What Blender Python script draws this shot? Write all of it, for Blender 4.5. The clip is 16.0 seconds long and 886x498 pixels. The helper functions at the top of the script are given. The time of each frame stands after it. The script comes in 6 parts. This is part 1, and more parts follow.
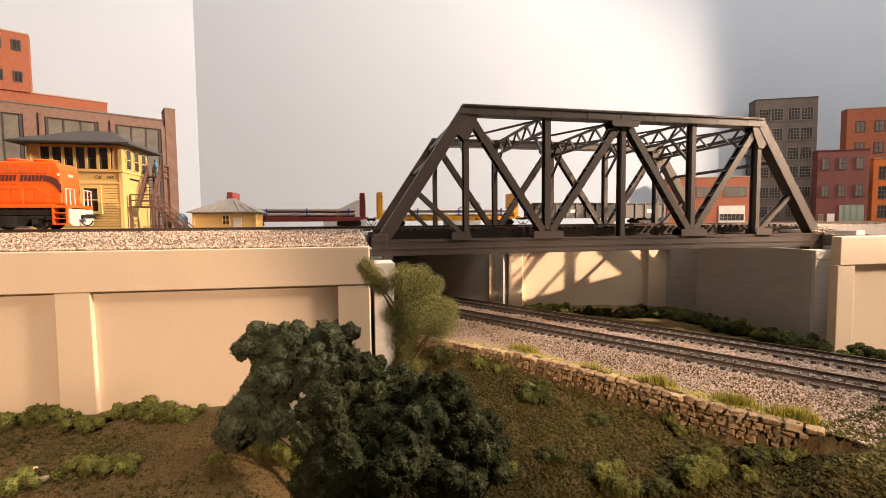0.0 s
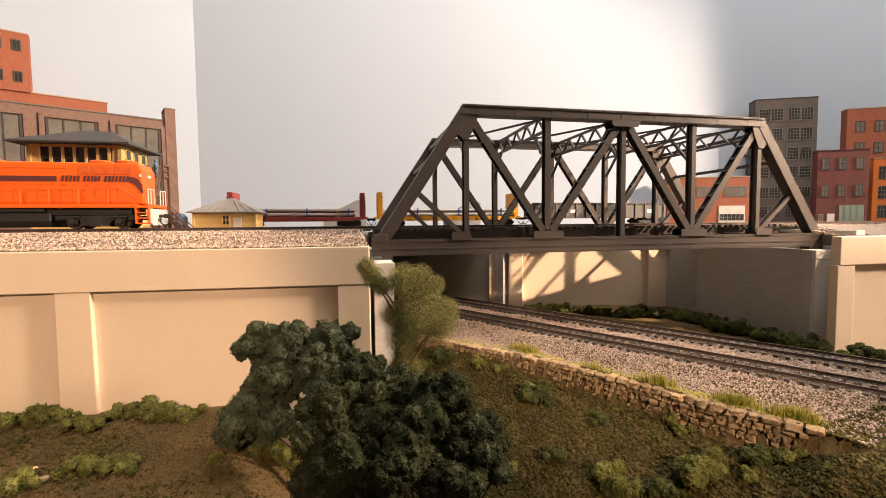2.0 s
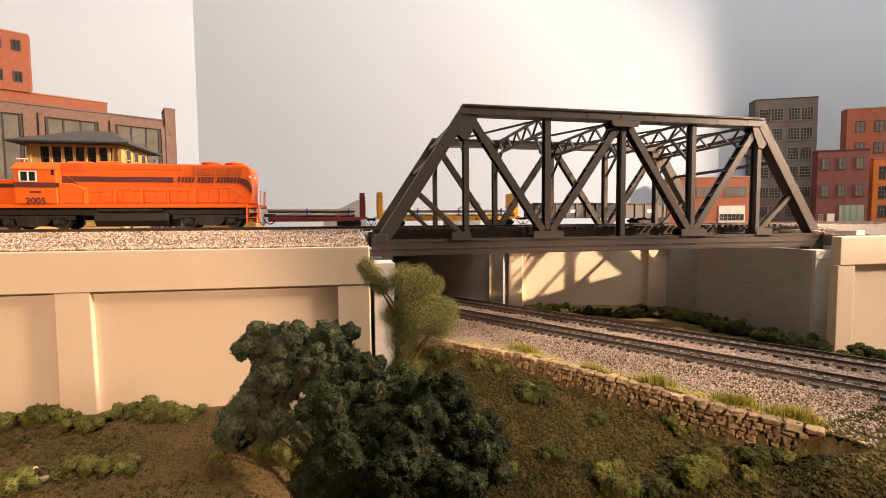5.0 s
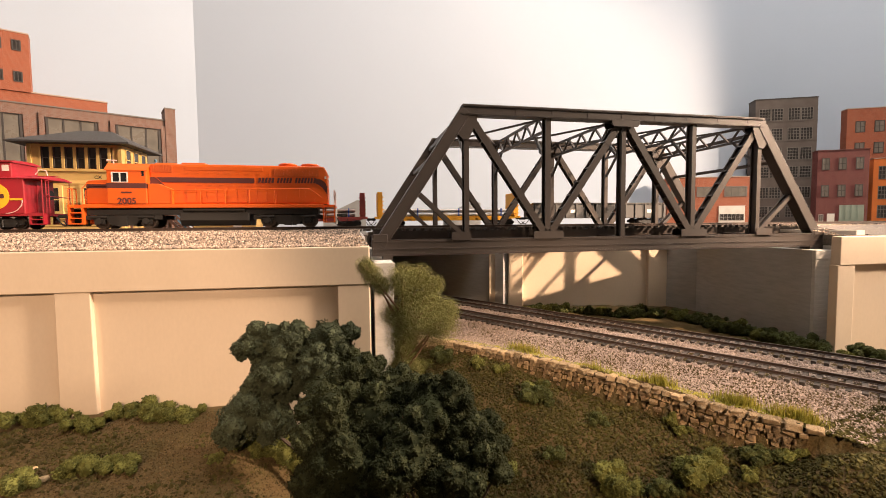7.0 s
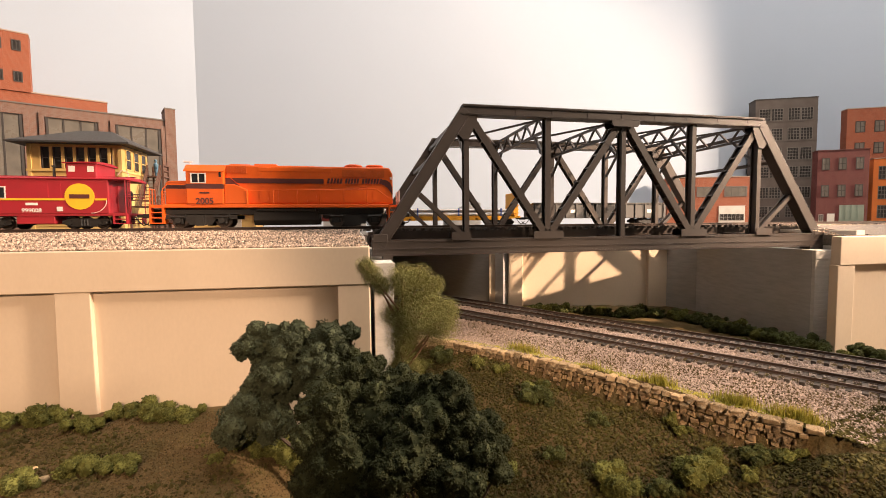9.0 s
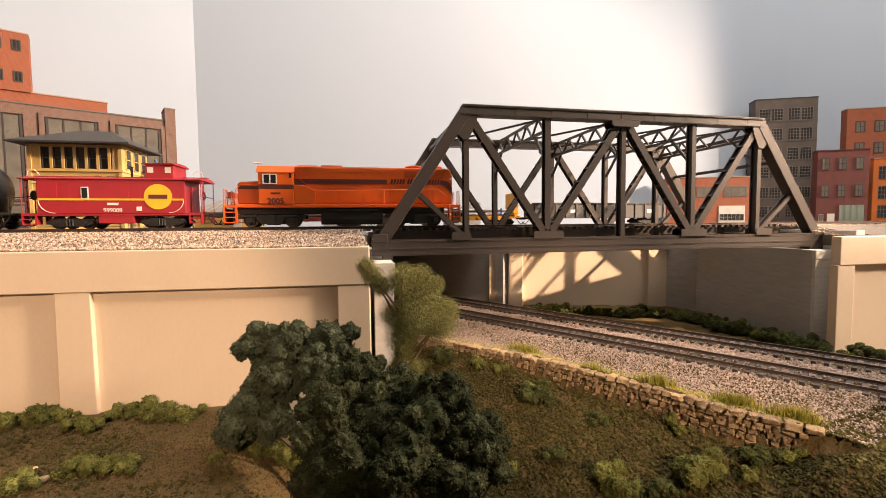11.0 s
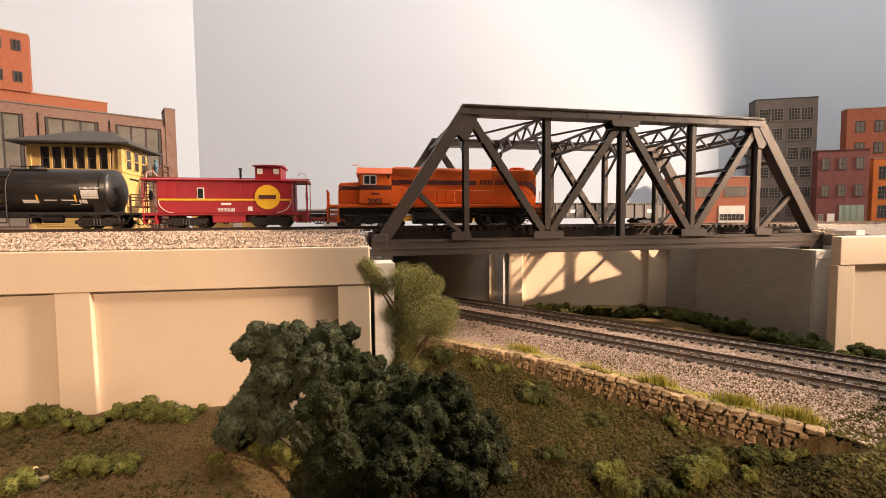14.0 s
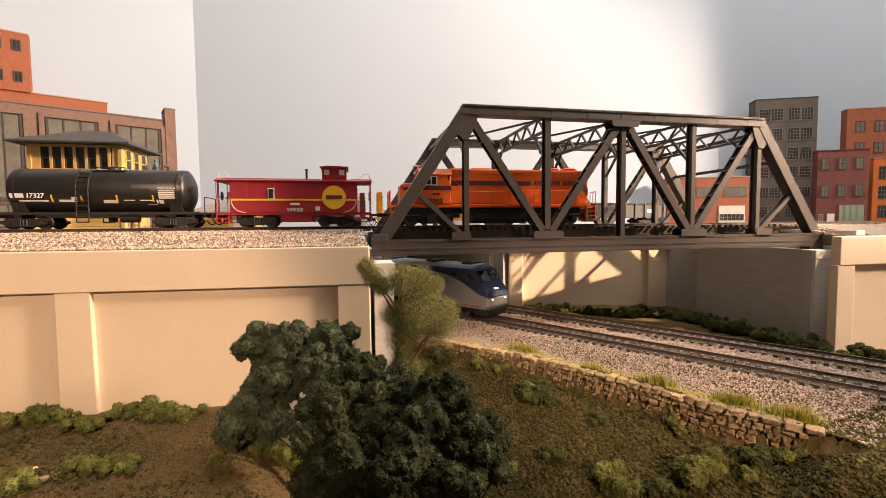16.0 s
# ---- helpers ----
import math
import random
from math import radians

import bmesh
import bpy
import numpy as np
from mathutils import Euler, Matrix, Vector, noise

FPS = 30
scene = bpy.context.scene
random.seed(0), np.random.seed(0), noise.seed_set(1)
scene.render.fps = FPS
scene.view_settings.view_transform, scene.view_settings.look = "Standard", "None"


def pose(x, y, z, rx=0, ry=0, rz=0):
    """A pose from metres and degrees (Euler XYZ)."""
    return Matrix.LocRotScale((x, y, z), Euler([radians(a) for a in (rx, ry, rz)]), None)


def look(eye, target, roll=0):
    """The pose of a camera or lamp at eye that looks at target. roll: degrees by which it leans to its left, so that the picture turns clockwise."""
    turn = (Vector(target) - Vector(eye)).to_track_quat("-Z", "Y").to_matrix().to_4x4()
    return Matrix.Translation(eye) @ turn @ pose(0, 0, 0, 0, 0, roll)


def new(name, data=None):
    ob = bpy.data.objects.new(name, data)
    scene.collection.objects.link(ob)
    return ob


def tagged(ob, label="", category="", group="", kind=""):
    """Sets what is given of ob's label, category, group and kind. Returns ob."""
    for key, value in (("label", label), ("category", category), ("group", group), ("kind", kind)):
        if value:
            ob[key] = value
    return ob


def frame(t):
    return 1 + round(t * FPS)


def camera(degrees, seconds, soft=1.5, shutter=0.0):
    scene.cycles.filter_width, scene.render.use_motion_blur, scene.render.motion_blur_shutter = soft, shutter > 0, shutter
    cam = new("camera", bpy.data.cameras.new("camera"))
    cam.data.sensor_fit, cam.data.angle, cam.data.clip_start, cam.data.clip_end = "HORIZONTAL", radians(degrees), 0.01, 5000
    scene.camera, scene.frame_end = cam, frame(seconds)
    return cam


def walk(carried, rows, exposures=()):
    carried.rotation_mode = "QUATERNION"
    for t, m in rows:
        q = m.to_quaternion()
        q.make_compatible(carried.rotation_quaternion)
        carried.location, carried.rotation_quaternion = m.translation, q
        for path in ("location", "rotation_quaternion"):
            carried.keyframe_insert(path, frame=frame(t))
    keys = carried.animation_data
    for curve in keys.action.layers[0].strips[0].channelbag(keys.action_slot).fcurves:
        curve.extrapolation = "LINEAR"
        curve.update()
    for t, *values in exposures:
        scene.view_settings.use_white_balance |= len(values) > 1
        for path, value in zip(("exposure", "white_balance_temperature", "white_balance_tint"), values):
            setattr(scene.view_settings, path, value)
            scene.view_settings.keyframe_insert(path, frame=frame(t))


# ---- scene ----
# HO-scale model railway: rail tops of the upper line are z = 0, x runs along it.
EYE = Vector((-0.2293, -0.3415, 0.0012))
AIM = Vector((0.19720, 0.97867, -0.05754))
cam = camera(91.3, 16.0, soft=0.75, shutter=0.5)
walk(cam, [(0.0, look(EYE, EYE + AIM, -0.526)), (16.0, look(EYE, EYE + AIM, -0.526))], exposures=[(0.0, 0.0), (16.0, 0.0)])

# ---- light: a warm work lamp on the east, a ceiling spot, a wall spot, an added bank fill, a ceiling panel ----
world = bpy.data.worlds.new("world")
scene.world = world
world.use_nodes = True
world.node_tree.nodes["Background"].inputs[0].default_value = (1.0, 0.89, 0.79, 1)
world.node_tree.nodes["Background"].inputs[1].default_value = 0.08


def lamp(name, kind, m, power, colour, size=0.02, angle=120, blend=0.3):
    data = bpy.data.lights.new(name, kind)
    data.energy, data.color = power, colour
    if kind == "AREA":
        data.size = size
    else:
        data.shadow_soft_size = size
    if kind == "SPOT":
        data.spot_size, data.spot_blend = radians(angle), blend
    ob = new(name, data)
    ob.matrix_basis = m
    return ob


lamp("work_lamp_light", "SPOT", look((2.2, -0.60, 0.90), (-0.30, 0.10, -0.10)), 680.0, (1.0, 0.74, 0.54), 0.10, 40, 0.40)
lamp("ceiling_spot_light", "SPOT", look((1.49, -1.28, 1.55), (0.070, 0.190, -0.075)), 1150.0, (1.0, 0.70, 0.48), 0.03, 7.0, 0.45)
lamp("wall_spot_light", "SPOT", look((-0.30, -1.25, 0.50), (-0.47, -0.05, -0.12)), 66.0, (1.0, 0.66, 0.44), 0.03, 20, 0.35)
# unseen fill spot, added to brighten the bank, stone wall and lower ballast
lamp("bank_fill_light", "SPOT", look((0.0, -1.20, 0.45), (-0.055, -0.045, -0.105)), 88.0, (1.0, 0.66, 0.42), 0.02, 11.5, 0.75)
lamp("ceiling_light_glow", "AREA", look((0.35, -0.1, 1.57), (0.35, 0.2, 0)), 56.0, (1.0, 0.88, 0.77), 1.0)


# ---- materials ----
def mat(name, colour, rough=0.7, metal=0.0, second=None, scale=300.0, amount=0.5, bump=0.3, grain=1500.0, depth=0.0006, rand=0.0, spec=0.5, streak=(1, 1, 1), island=0.0, vary=0.12):
    """Base colour broken up at two scales, with fine relief; rand varies it from object to object, island from piece to piece."""
    m = bpy.data.materials.new(name)
    m.use_nodes = True
    nt = m.node_tree
    n, l = nt.nodes, nt.links
    b = n["Principled BSDF"]
    b.inputs["Roughness"].default_value = rough
    b.inputs["Metallic"].default_value = metal
    b.inputs["Specular IOR Level"].default_value = spec
    second = second or tuple(c * 0.7 for c in colour)
    tc = n.new("ShaderNodeTexCoord")
    mp = n.new("ShaderNodeMapping")
    mp.inputs["Scale"].default_value = streak
    l.new(tc.outputs["Object"], mp.inputs["Vector"])
    big, fine = n.new("ShaderNodeTexNoise"), n.new("ShaderNodeTexNoise")
    for t, s in ((big, scale), (fine, grain)):
        t.inputs["Scale"].default_value = s
        t.inputs["Detail"].default_value = 5
        l.new(mp.outputs["Vector"], t.inputs["Vector"])
    ramp = n.new("ShaderNodeValToRGB")
    ramp.color_ramp.elements[0].position, ramp.color_ramp.elements[1].position = 0.35, 0.68
    l.new(big.outputs["Fac"], ramp.inputs["Fac"])
    k = n.new("ShaderNodeMath")
    k.operation = "MULTIPLY"
    k.inputs[1].default_value = amount
    l.new(ramp.outputs["Color"], k.inputs[0])
    mix = n.new("ShaderNodeMix")
    mix.data_type = "RGBA"
    mix.inputs[6].default_value, mix.inputs[7].default_value = (*colour, 1), (*second, 1)
    l.new(k.outputs[0], mix.inputs[0])
    out = mix.outputs[2]
    hs = n.new("ShaderNodeHueSaturation")
    v = n.new("ShaderNodeMapRange")
    v.inputs["To Min"].default_value, v.inputs["To Max"].default_value = 1 - vary, 1 + vary
    l.new(fine.outputs["Fac"], v.inputs["Value"])
    val = v.outputs[0]
    for amt, node in ((rand, "ShaderNodeObjectInfo"), (island, "ShaderNodeNewGeometry")):
        if amt:
            info = n.new(node)
            r = n.new("ShaderNodeMapRange")
            r.inputs["To Min"].default_value, r.inputs["To Max"].default_value = 1 - amt, 1 + amt
            l.new(info.outputs["Random" if node.endswith("Info") else "Random Per Island"], r.inputs["Value"])
            mul = n.new("ShaderNodeMath")
            mul.operation = "MULTIPLY"
            l.new(val, mul.inputs[0])
            l.new(r.outputs[0], mul.inputs[1])
            val = mul.outputs[0]
    l.new(val, hs.inputs["Value"])
    l.new(out, hs.inputs["Color"])
    l.new(hs.outputs["Color"], b.inputs["Base Color"])
    rr = n.new("ShaderNodeMapRange")
    rr.inputs["To Min"].default_value, rr.inputs["To Max"].default_value = max(0.05, rough - 0.12), min(1, rough + 0.1)
    l.new(big.outputs["Fac"], rr.inputs["Value"])
    l.new(rr.outputs[0], b.inputs["Roughness"])
    if bump:
        bp = n.new("ShaderNodeBump")
        bp.inputs["Strength"].default_value, bp.inputs["Distance"].default_value = bump, depth
        l.new(fine.outputs["Fac"], bp.inputs["Height"])
        l.new(bp.outputs["Normal"], b.inputs["Normal"])
    return m


def brick_mat(name, a, b2, mortar, course=0.0009, squash=3.0):
    """Printed or moulded brick, finer than can be told apart."""
    m = mat(name, a, 0.85, second=b2, scale=90, amount=0.6, bump=0.1)
    nt = m.node_tree
    n, l = nt.nodes, nt.links
    bt = n.new("ShaderNodeTexBrick")
    bt.inputs["Scale"].default_value = 1.0
    bt.inputs["Row Height"].default_value, bt.inputs["Brick Width"].default_value = course, course * squash
    bt.inputs["Mortar Size"].default_value = course * 0.12
    tc, sep, add, comb = n.new("ShaderNodeTexCoord"), n.new("ShaderNodeSeparateXYZ"), n.new("ShaderNodeMath"), n.new("ShaderNodeCombineXYZ")
    l.new(tc.outputs["Object"], sep.inputs[0])
    l.new(sep.outputs[0], add.inputs[0])
    l.new(sep.outputs[1], add.inputs[1])
    l.new(add.outputs[0], comb.inputs[0])
    l.new(sep.outputs[2], comb.inputs[1])
    l.new(comb.outputs[0], bt.inputs["Vector"])
    bt.inputs["Mortar"].default_value = (*mortar, 1)
    base = n["Principled BSDF"].inputs["Base Color"]
    src = base.links[0].from_socket
    dark = n.new("ShaderNodeHueSaturation")
    dark.inputs["Value"].default_value = 0.78
    l.new(src, dark.inputs["Color"])
    l.new(src, bt.inputs["Color1"])
    l.new(dark.outputs["Color"], bt.inputs["Color2"])
    l.new(bt.outputs["Color"], base)
    return m


M = dict(
    wallpaint=mat("backdrop_paint", (0.395, 0.455, 0.545), 0.75, second=(0.375, 0.435, 0.525), scale=6, amount=0.5, bump=0.04, grain=400, depth=0.0004, vary=0.015),
    room=mat("room_paint", (0.6, 0.58, 0.55), 0.85, scale=3, amount=0.3, bump=0.1, grain=200),
    carpet=mat("carpet", (0.2, 0.18, 0.16), 0.95, scale=30, grain=600),
    concrete=mat("painted_concrete", (0.62, 0.50, 0.37), 0.6, second=(0.585, 0.47, 0.345), scale=30, amount=0.7, bump=0.06, grain=500, streak=(1, 1, 0.5), vary=0.05),
    grey=mat("grey_concrete", (0.46, 0.44, 0.415), 0.7, second=(0.36, 0.345, 0.325), scale=60, amount=0.7, bump=0.25, grain=420, streak=(1, 1, 6)),
    palegrey=mat("pale_concrete", (0.58, 0.55, 0.51), 0.7, second=(0.48, 0.455, 0.42), scale=60, amount=0.7, bump=0.25, grain=420, streak=(1, 1, 6)),
    soil=mat("brown_soil", (0.098, 0.064, 0.028), 0.95, second=(0.062, 0.050, 0.019), scale=55, amount=0.8, bump=0.9, grain=700, depth=0.0015, spec=0.12),
    turf=mat("ground_foam", (0.070, 0.061, 0.018), 0.95, second=(0.036, 0.030, 0.010), scale=45, amount=0.9, bump=0.9, grain=700, depth=0.0015, island=0.35, spec=0.12),
    ballast=mat("grey_ballast", (0.42, 0.33, 0.285), 0.85, second=(0.17, 0.135, 0.117), scale=500, amount=0.7, bump=0.4, island=0.4),
    paleballast=mat("pale_ballast", (0.50, 0.38, 0.29), 0.85, second=(0.13, 0.10, 0.08), scale=500, amount=0.8, bump=0.4, island=0.6),
    # darker than the stones: shade of the gaps between them is in its colour
    bed=mat("ballast_bed", (0.13, 0.11, 0.095), 0.9, second=(0.07, 0.06, 0.052), scale=500, amount=0.9, bump=1.0, grain=1100, depth=0.001),
    steel=mat("grey_brown_bridge_paint", (0.052, 0.040, 0.034), 0.45, second=(0.037, 0.0285, 0.024), scale=80, amount=0.6, bump=0.15, grain=900),
    rail=mat("weathered_rail", (0.075, 0.05, 0.04), 0.5, 0.3, second=(0.05, 0.035, 0.03), scale=200),
    railtop=mat("worn_rail_head", (0.20, 0.165, 0.145), 0.45, 0.7, scale=200, bump=0.05),
    tie=mat("dark_wooden_tie", (0.045, 0.036, 0.03), 0.85, second=(0.07, 0.058, 0.05), scale=250, rand=0.3, streak=(1, 4, 1)),
    stone=mat("tan_stone", (0.52, 0.37, 0.20), 0.85, second=(0.27, 0.18, 0.10), scale=260, amount=0.8, bump=0.9, grain=800, depth=0.0012, rand=0.25),
    mortar=mat("dark_mortar", (0.20, 0.14, 0.08), 0.95, scale=300),
)


# ---- mesh helpers ----
class Geo:
    """Collects faces for one mesh."""

    def __init__(self):
        self.v, self.f = [], []

    def add(self, verts, faces):
        o = len(self.v)
        self.v += [tuple(p) for p in verts]
        self.f += [tuple(i + o for i in q) for q in faces]
        return self

    def box(self, x0, x1, y0, y1, z0, z1):
        return self.add([(x0, y0, z0), (x1, y0, z0), (x1, y1, z0), (x0, y1, z0), (x0, y0, z1), (x1, y0, z1), (x1, y1, z1), (x0, y1, z1)],
                        [(3, 2, 1, 0), (4, 5, 6, 7), (0, 1, 5, 4), (1, 2, 6, 5), (2, 3, 7, 6), (3, 0, 4, 7)])

    def bar(self, p, q, w, h, side=(0, 1, 0)):
        """A square bar from p to q: w across, h along the direction side."""
        p, q, s = Vector(p), Vector(q), Vector(side)
        d = (q - p).normalized()
        s = (s - d * s.dot(d)).normalized()
        c = d.cross(s) * w / 2
        s = s * h / 2
        k = [(-1, -1), (1, -1), (1, 1), (-1, 1)]
        return self.add([e + c * a + s * b for e in (p, q) for a, b in k], [(0, 1, 2, 3), (7, 6, 5, 4), (0, 4, 5, 1), (1, 5, 6, 2), (2, 6, 7, 3), (3, 7, 4, 0)])

    def tube(self, p, q, r, r2=None, n=12):
        p, q = Vector(p), Vector(q)
        d = (q - p).normalized()
        a = d.orthogonal().normalized()
        b = d.cross(a)
        r2 = r if r2 is None else r2
        ring = [(math.cos(2 * math.pi * i / n), math.sin(2 * math.pi * i / n)) for i in range(n)]
        vs = [p + (a * c + b * s) * r for c, s in ring] + [q + (a * c + b * s) * r2 for c, s in ring]
        return self.add(vs, [(i, (i + 1) % n, n + (i + 1) % n, n + i) for i in range(n)] + [tuple(reversed(range(n))), tuple(range(n, 2 * n))])

    def prism(self, poly, a, b, axis="y"):
        """A polygon given in the two other axes, drawn out from a to b along axis."""
        put = {"y": lambda p, t: (p[0], t, p[1]), "x": lambda p, t: (t, p[0], p[1]), "z": lambda p, t: (p[0], p[1], t)}[axis]
        n = len(poly)
        return self.add([put(p, a) for p in poly] + [put(p, b) for p in poly],
                        [tuple(range(n)), tuple(reversed(range(n, 2 * n)))] + [(i, n + i, n + (i + 1) % n, (i + 1) % n) for i in range(n)])

    def path(self, pts, r, n=6):
        for p, q in zip(pts, pts[1:]):
            self.tube(p, q, r, n=n)
        return self

    def lathe(self, prof, centre=(0, 0, 0), axis="z", n=24):
        """Turns (radius, along) points round an axis."""
        vs = []
        for r, t in prof:
            for i in range(n):
                c, s = r * math.cos(2 * math.pi * i / n), r * math.sin(2 * math.pi * i / n)
                p = {"z": (c, s, t), "x": (t, c, s), "y": (c, t, s)}[axis]
                vs.append((p[0] + centre[0], p[1] + centre[1], p[2] + centre[2]))
        fs = [(j * n + i, j * n + (i + 1) % n, (j + 1) * n + (i + 1) % n, (j + 1) * n + i) for j in range(len(prof) - 1) for i in range(n)]
        fs += [tuple(reversed(range(n))), tuple(range((len(prof) - 1) * n, len(prof) * n))]
        return self.add(vs, fs)

    def mesh(self, name, material, smooth=False):
        me = bpy.data.meshes.new(name)
        me.from_pydata(self.v, [], self.f)
        bm = bmesh.new()
        bm.from_mesh(me)
        bmesh.ops.recalc_face_normals(bm, faces=bm.faces)
        bm.to_mesh(me)
        bm.free()
        me.materials.append(material)
        if smooth:
            me.shade_smooth()
            me.set_sharp_from_angle(angle=radians(40))
        return me


def part(name, geo, material, parent=None, label="", at=None, bevel=0.0, smooth=False):
    """One mesh object under a thing or a part."""
    me = geo if isinstance(geo, bpy.types.Mesh) else geo.mesh(name, material, smooth)
    ob = new(name, me)
    if parent:
        ob.parent = parent
    if at is not None:
        ob.matrix_basis = at
    if bevel:
        b = ob.modifiers.new("bevel", "BEVEL")
        b.width, b.segments, b.limit_method, b.angle_limit = bevel, 2, "ANGLE", radians(40)
    return tagged(ob, label)


def thing(name, label, category, m=None, group="", kind=""):
    ob = new(name)
    ob.empty_display_size = 0.01
    if m is not None:
        ob.matrix_basis = m
    return tagged(ob, label, category, group, kind)


def solid(name, geo, material, label, category, kind="", bevel=0.0, m=None):
    ob = part(name, geo, material, None, label, m, bevel)
    return tagged(ob, "", category, "", kind)


# ---- room and layout table ----
def box_of(x0, x1, y0, y1, z0, z1):
    return Geo().box(x0, x1, y0, y1, z0, z1)


FLOOR, TOP = -1.25, 1.6
solid("floor", box_of(-2.4, 2.6, -2.6, 1.6, FLOOR - 0.1, FLOOR), M["carpet"], "brown carpet of the layout room", "floor", "structure")
solid("ceiling", box_of(-2.4, 2.6, -2.6, 1.6, TOP, TOP + 0.1), M["room"], "plain pale ceiling of the layout room", "ceiling", "structure")
solid("wall_south", box_of(-2.4, 2.6, -2.7, -2.6, FLOOR, TOP), M["room"], "plain pale wall of the layout room", "wall", "structure")
solid("wall_east", box_of(2.6, 2.7, -2.6, 1.6, FLOOR, TOP), M["room"], "plain pale wall of the layout room", "wall", "structure")
solid("wall_west", box_of(-2.5, -2.4, -2.6, 1.6, FLOOR, TOP), M["room"], "plain pale wall of the layout room", "wall", "structure")
solid("wall_north", box_of(-2.4, 2.6, 1.6, 1.7, FLOOR, TOP), M["room"], "plain pale wall of the layout room", "wall", "structure")
solid("layout_table", box_of(-1.3, 1.5, -0.42, 0.95, -0.34, -0.2), M["room"], "plywood base of the model railway", "table", "structure")
for sx, sy in ((-1.2, -0.36), (1.4, -0.36), (-1.2, 0.9), (1.4, 0.9)):
    solid("table_post", box_of(sx - 0.04, sx + 0.04, sy - 0.04, sy + 0.04, FLOOR, -0.34), M["room"], "wooden post under the railway table", "post", "structure")


def sheet(name, pts, z0, z1, material, label, thick=0.012):
    """An upright board bent along a line of points."""
    g = Geo()
    n = len(pts)
    out = []
    for i, p in enumerate(pts):
        d = (Vector(pts[min(i + 1, n - 1)]) - Vector(pts[max(i - 1, 0)])).normalized()
        out.append((p[0] - d.y * thick, p[1] + d.x * thick))
    vs = [(*p, z) for z in (z0, z1) for p in (*pts, *out)]
    fs = []
    for i in range(n - 1):
        fs += [(i, i + 1, 2 * n + i + 1, 2 * n + i), (n + i + 1, n + i, 3 * n + i, 3 * n + i + 1), (i, n + i, n + i + 1, i + 1), (2 * n + i, 2 * n + i + 1, 3 * n + i + 1, 3 * n + i)]
    fs += [(0, 2 * n, 3 * n, n), (n - 1, 2 * n - 1, 4 * n - 1, 3 * n - 1)]
    g.add(vs, fs)
    return solid(name, g.mesh(name, material, True), material, label, "backdrop", "structure")


# the sky boards: one along the west, one along the north that curves round to the east
CORNER = (-0.475, 0.43)
# the curve's unseen east end is cut to throw the backdrop's shade edge
cove = [CORNER, (0.3, 0.50), (0.70, 0.50)] + [(0.70 + 0.42 * math.sin(a), 0.08 + 0.42 * math.cos(a)) for a in [i * math.pi / 24 for i in (1, 2, 3, 4, 5, 6, 7, 8, 9, 10, 10.86)]]
sheet("backdrop_north", cove, -0.2, TOP, M["wallpaint"], "pale grey painted backdrop board with a curved corner")
sheet("backdrop_west", [(-1.20, 0.052), (-0.4745, 0.4302)], -0.2, TOP, M["wallpaint"], "pale blue-grey painted backdrop board")

# ---- land ----
WA, WB = Vector((-0.4456, -0.0345)), Vector((-0.2206, -0.0461))
WD = (WB - WA).normalized()
WN = Vector((WD.y, -WD.x))  # towards the viewer


def wall_xy(s, out=0.0):
    """A place on the west retaining wall: s metres before its east corner, out in front of it."""
    p = WB + WD * s + WN * out
    return p.x, p.y


LZ = -0.090  # rail tops of the lower line
LD = Vector((0.569, -0.822))
LN = Vector((0.822, 0.569))
NEAR0, FAR0 = Vector((0.052, -0.157)), Vector((0.097, -0.128))
STONE = [(-0.20, 0.075), (-0.167, 0.035), (-0.112, -0.022), (-0.084, -0.059), (-0.062, -0.094), (-0.045, -0.124), (-0.031, -0.149), (-0.012, -0.176)]


def stone_side(x, y):
    """Distance in front of the stone wall's line (negative behind it)."""
    best = None
    for (ax, ay), (bx, by) in zip(STONE, STONE[1:]):
        dx, dy = bx - ax, by - ay
        L = math.hypot(dx, dy)
        t = max(0, min(1, ((x - ax) * dx + (y - ay) * dy) / L / L))
        d = math.hypot(x - ax - t * dx, y - ay - t * dy)
        s = ((x - ax) * dy - (y - ay) * dx) / L
        if best is None or d < best[0]:
            best = (d, s)
    return math.copysign(best[0], best[1])


def smooth(a, b, x):
    t = max(0.0, min(1.0, (x - a) / (b - a)))
    return t * t * (3 - 2 * t)


def land(x, y):
    """Height of the low ground."""
    p = Vector((x, y))
    u = (p - NEAR0).dot(LN)
    bed = LZ - 0.0045
    side = stone_side(x, y)
    along = (p - NEAR0).dot(LD)
    # ballast bed: shoulder to the stone wall in front, a slope to low ground behind
    behind = bed - 0.020 * smooth(0.073, 0.105, u)
    front = bed - 0.006 * smooth(-0.016, -0.045, u)
    z = front if u < 0 else behind
    if side > 0.001:
        k = smooth(-0.30, -0.22, x)
        z = -0.1150 - (0.58 * k + 0.02 * (1 - k)) * min(side, 0.12) - 0.10 * max(0.0, -0.04 - y) * (1 - k)
        z += 0.009 * smooth(-0.07, -0.13, x) * k * (1 - smooth(0.03, 0.09, side))
    # the end of the stone wall: a mound closes the bank
    if y < -0.166:
        k = smooth(-0.166, -0.20, y) * smooth(-0.06, -0.015, x)
        z = z * (1 - k) + (-0.104 - 0.3 * max(0.0, -0.21 - y)) * k
    z += 0.0016 * noise.noise(Vector((x * 60, y * 60, 0))) + 0.004 * noise.noise(Vector((x * 14, y * 14, 3))) * smooth(-0.035, -0.07, u)
    return z


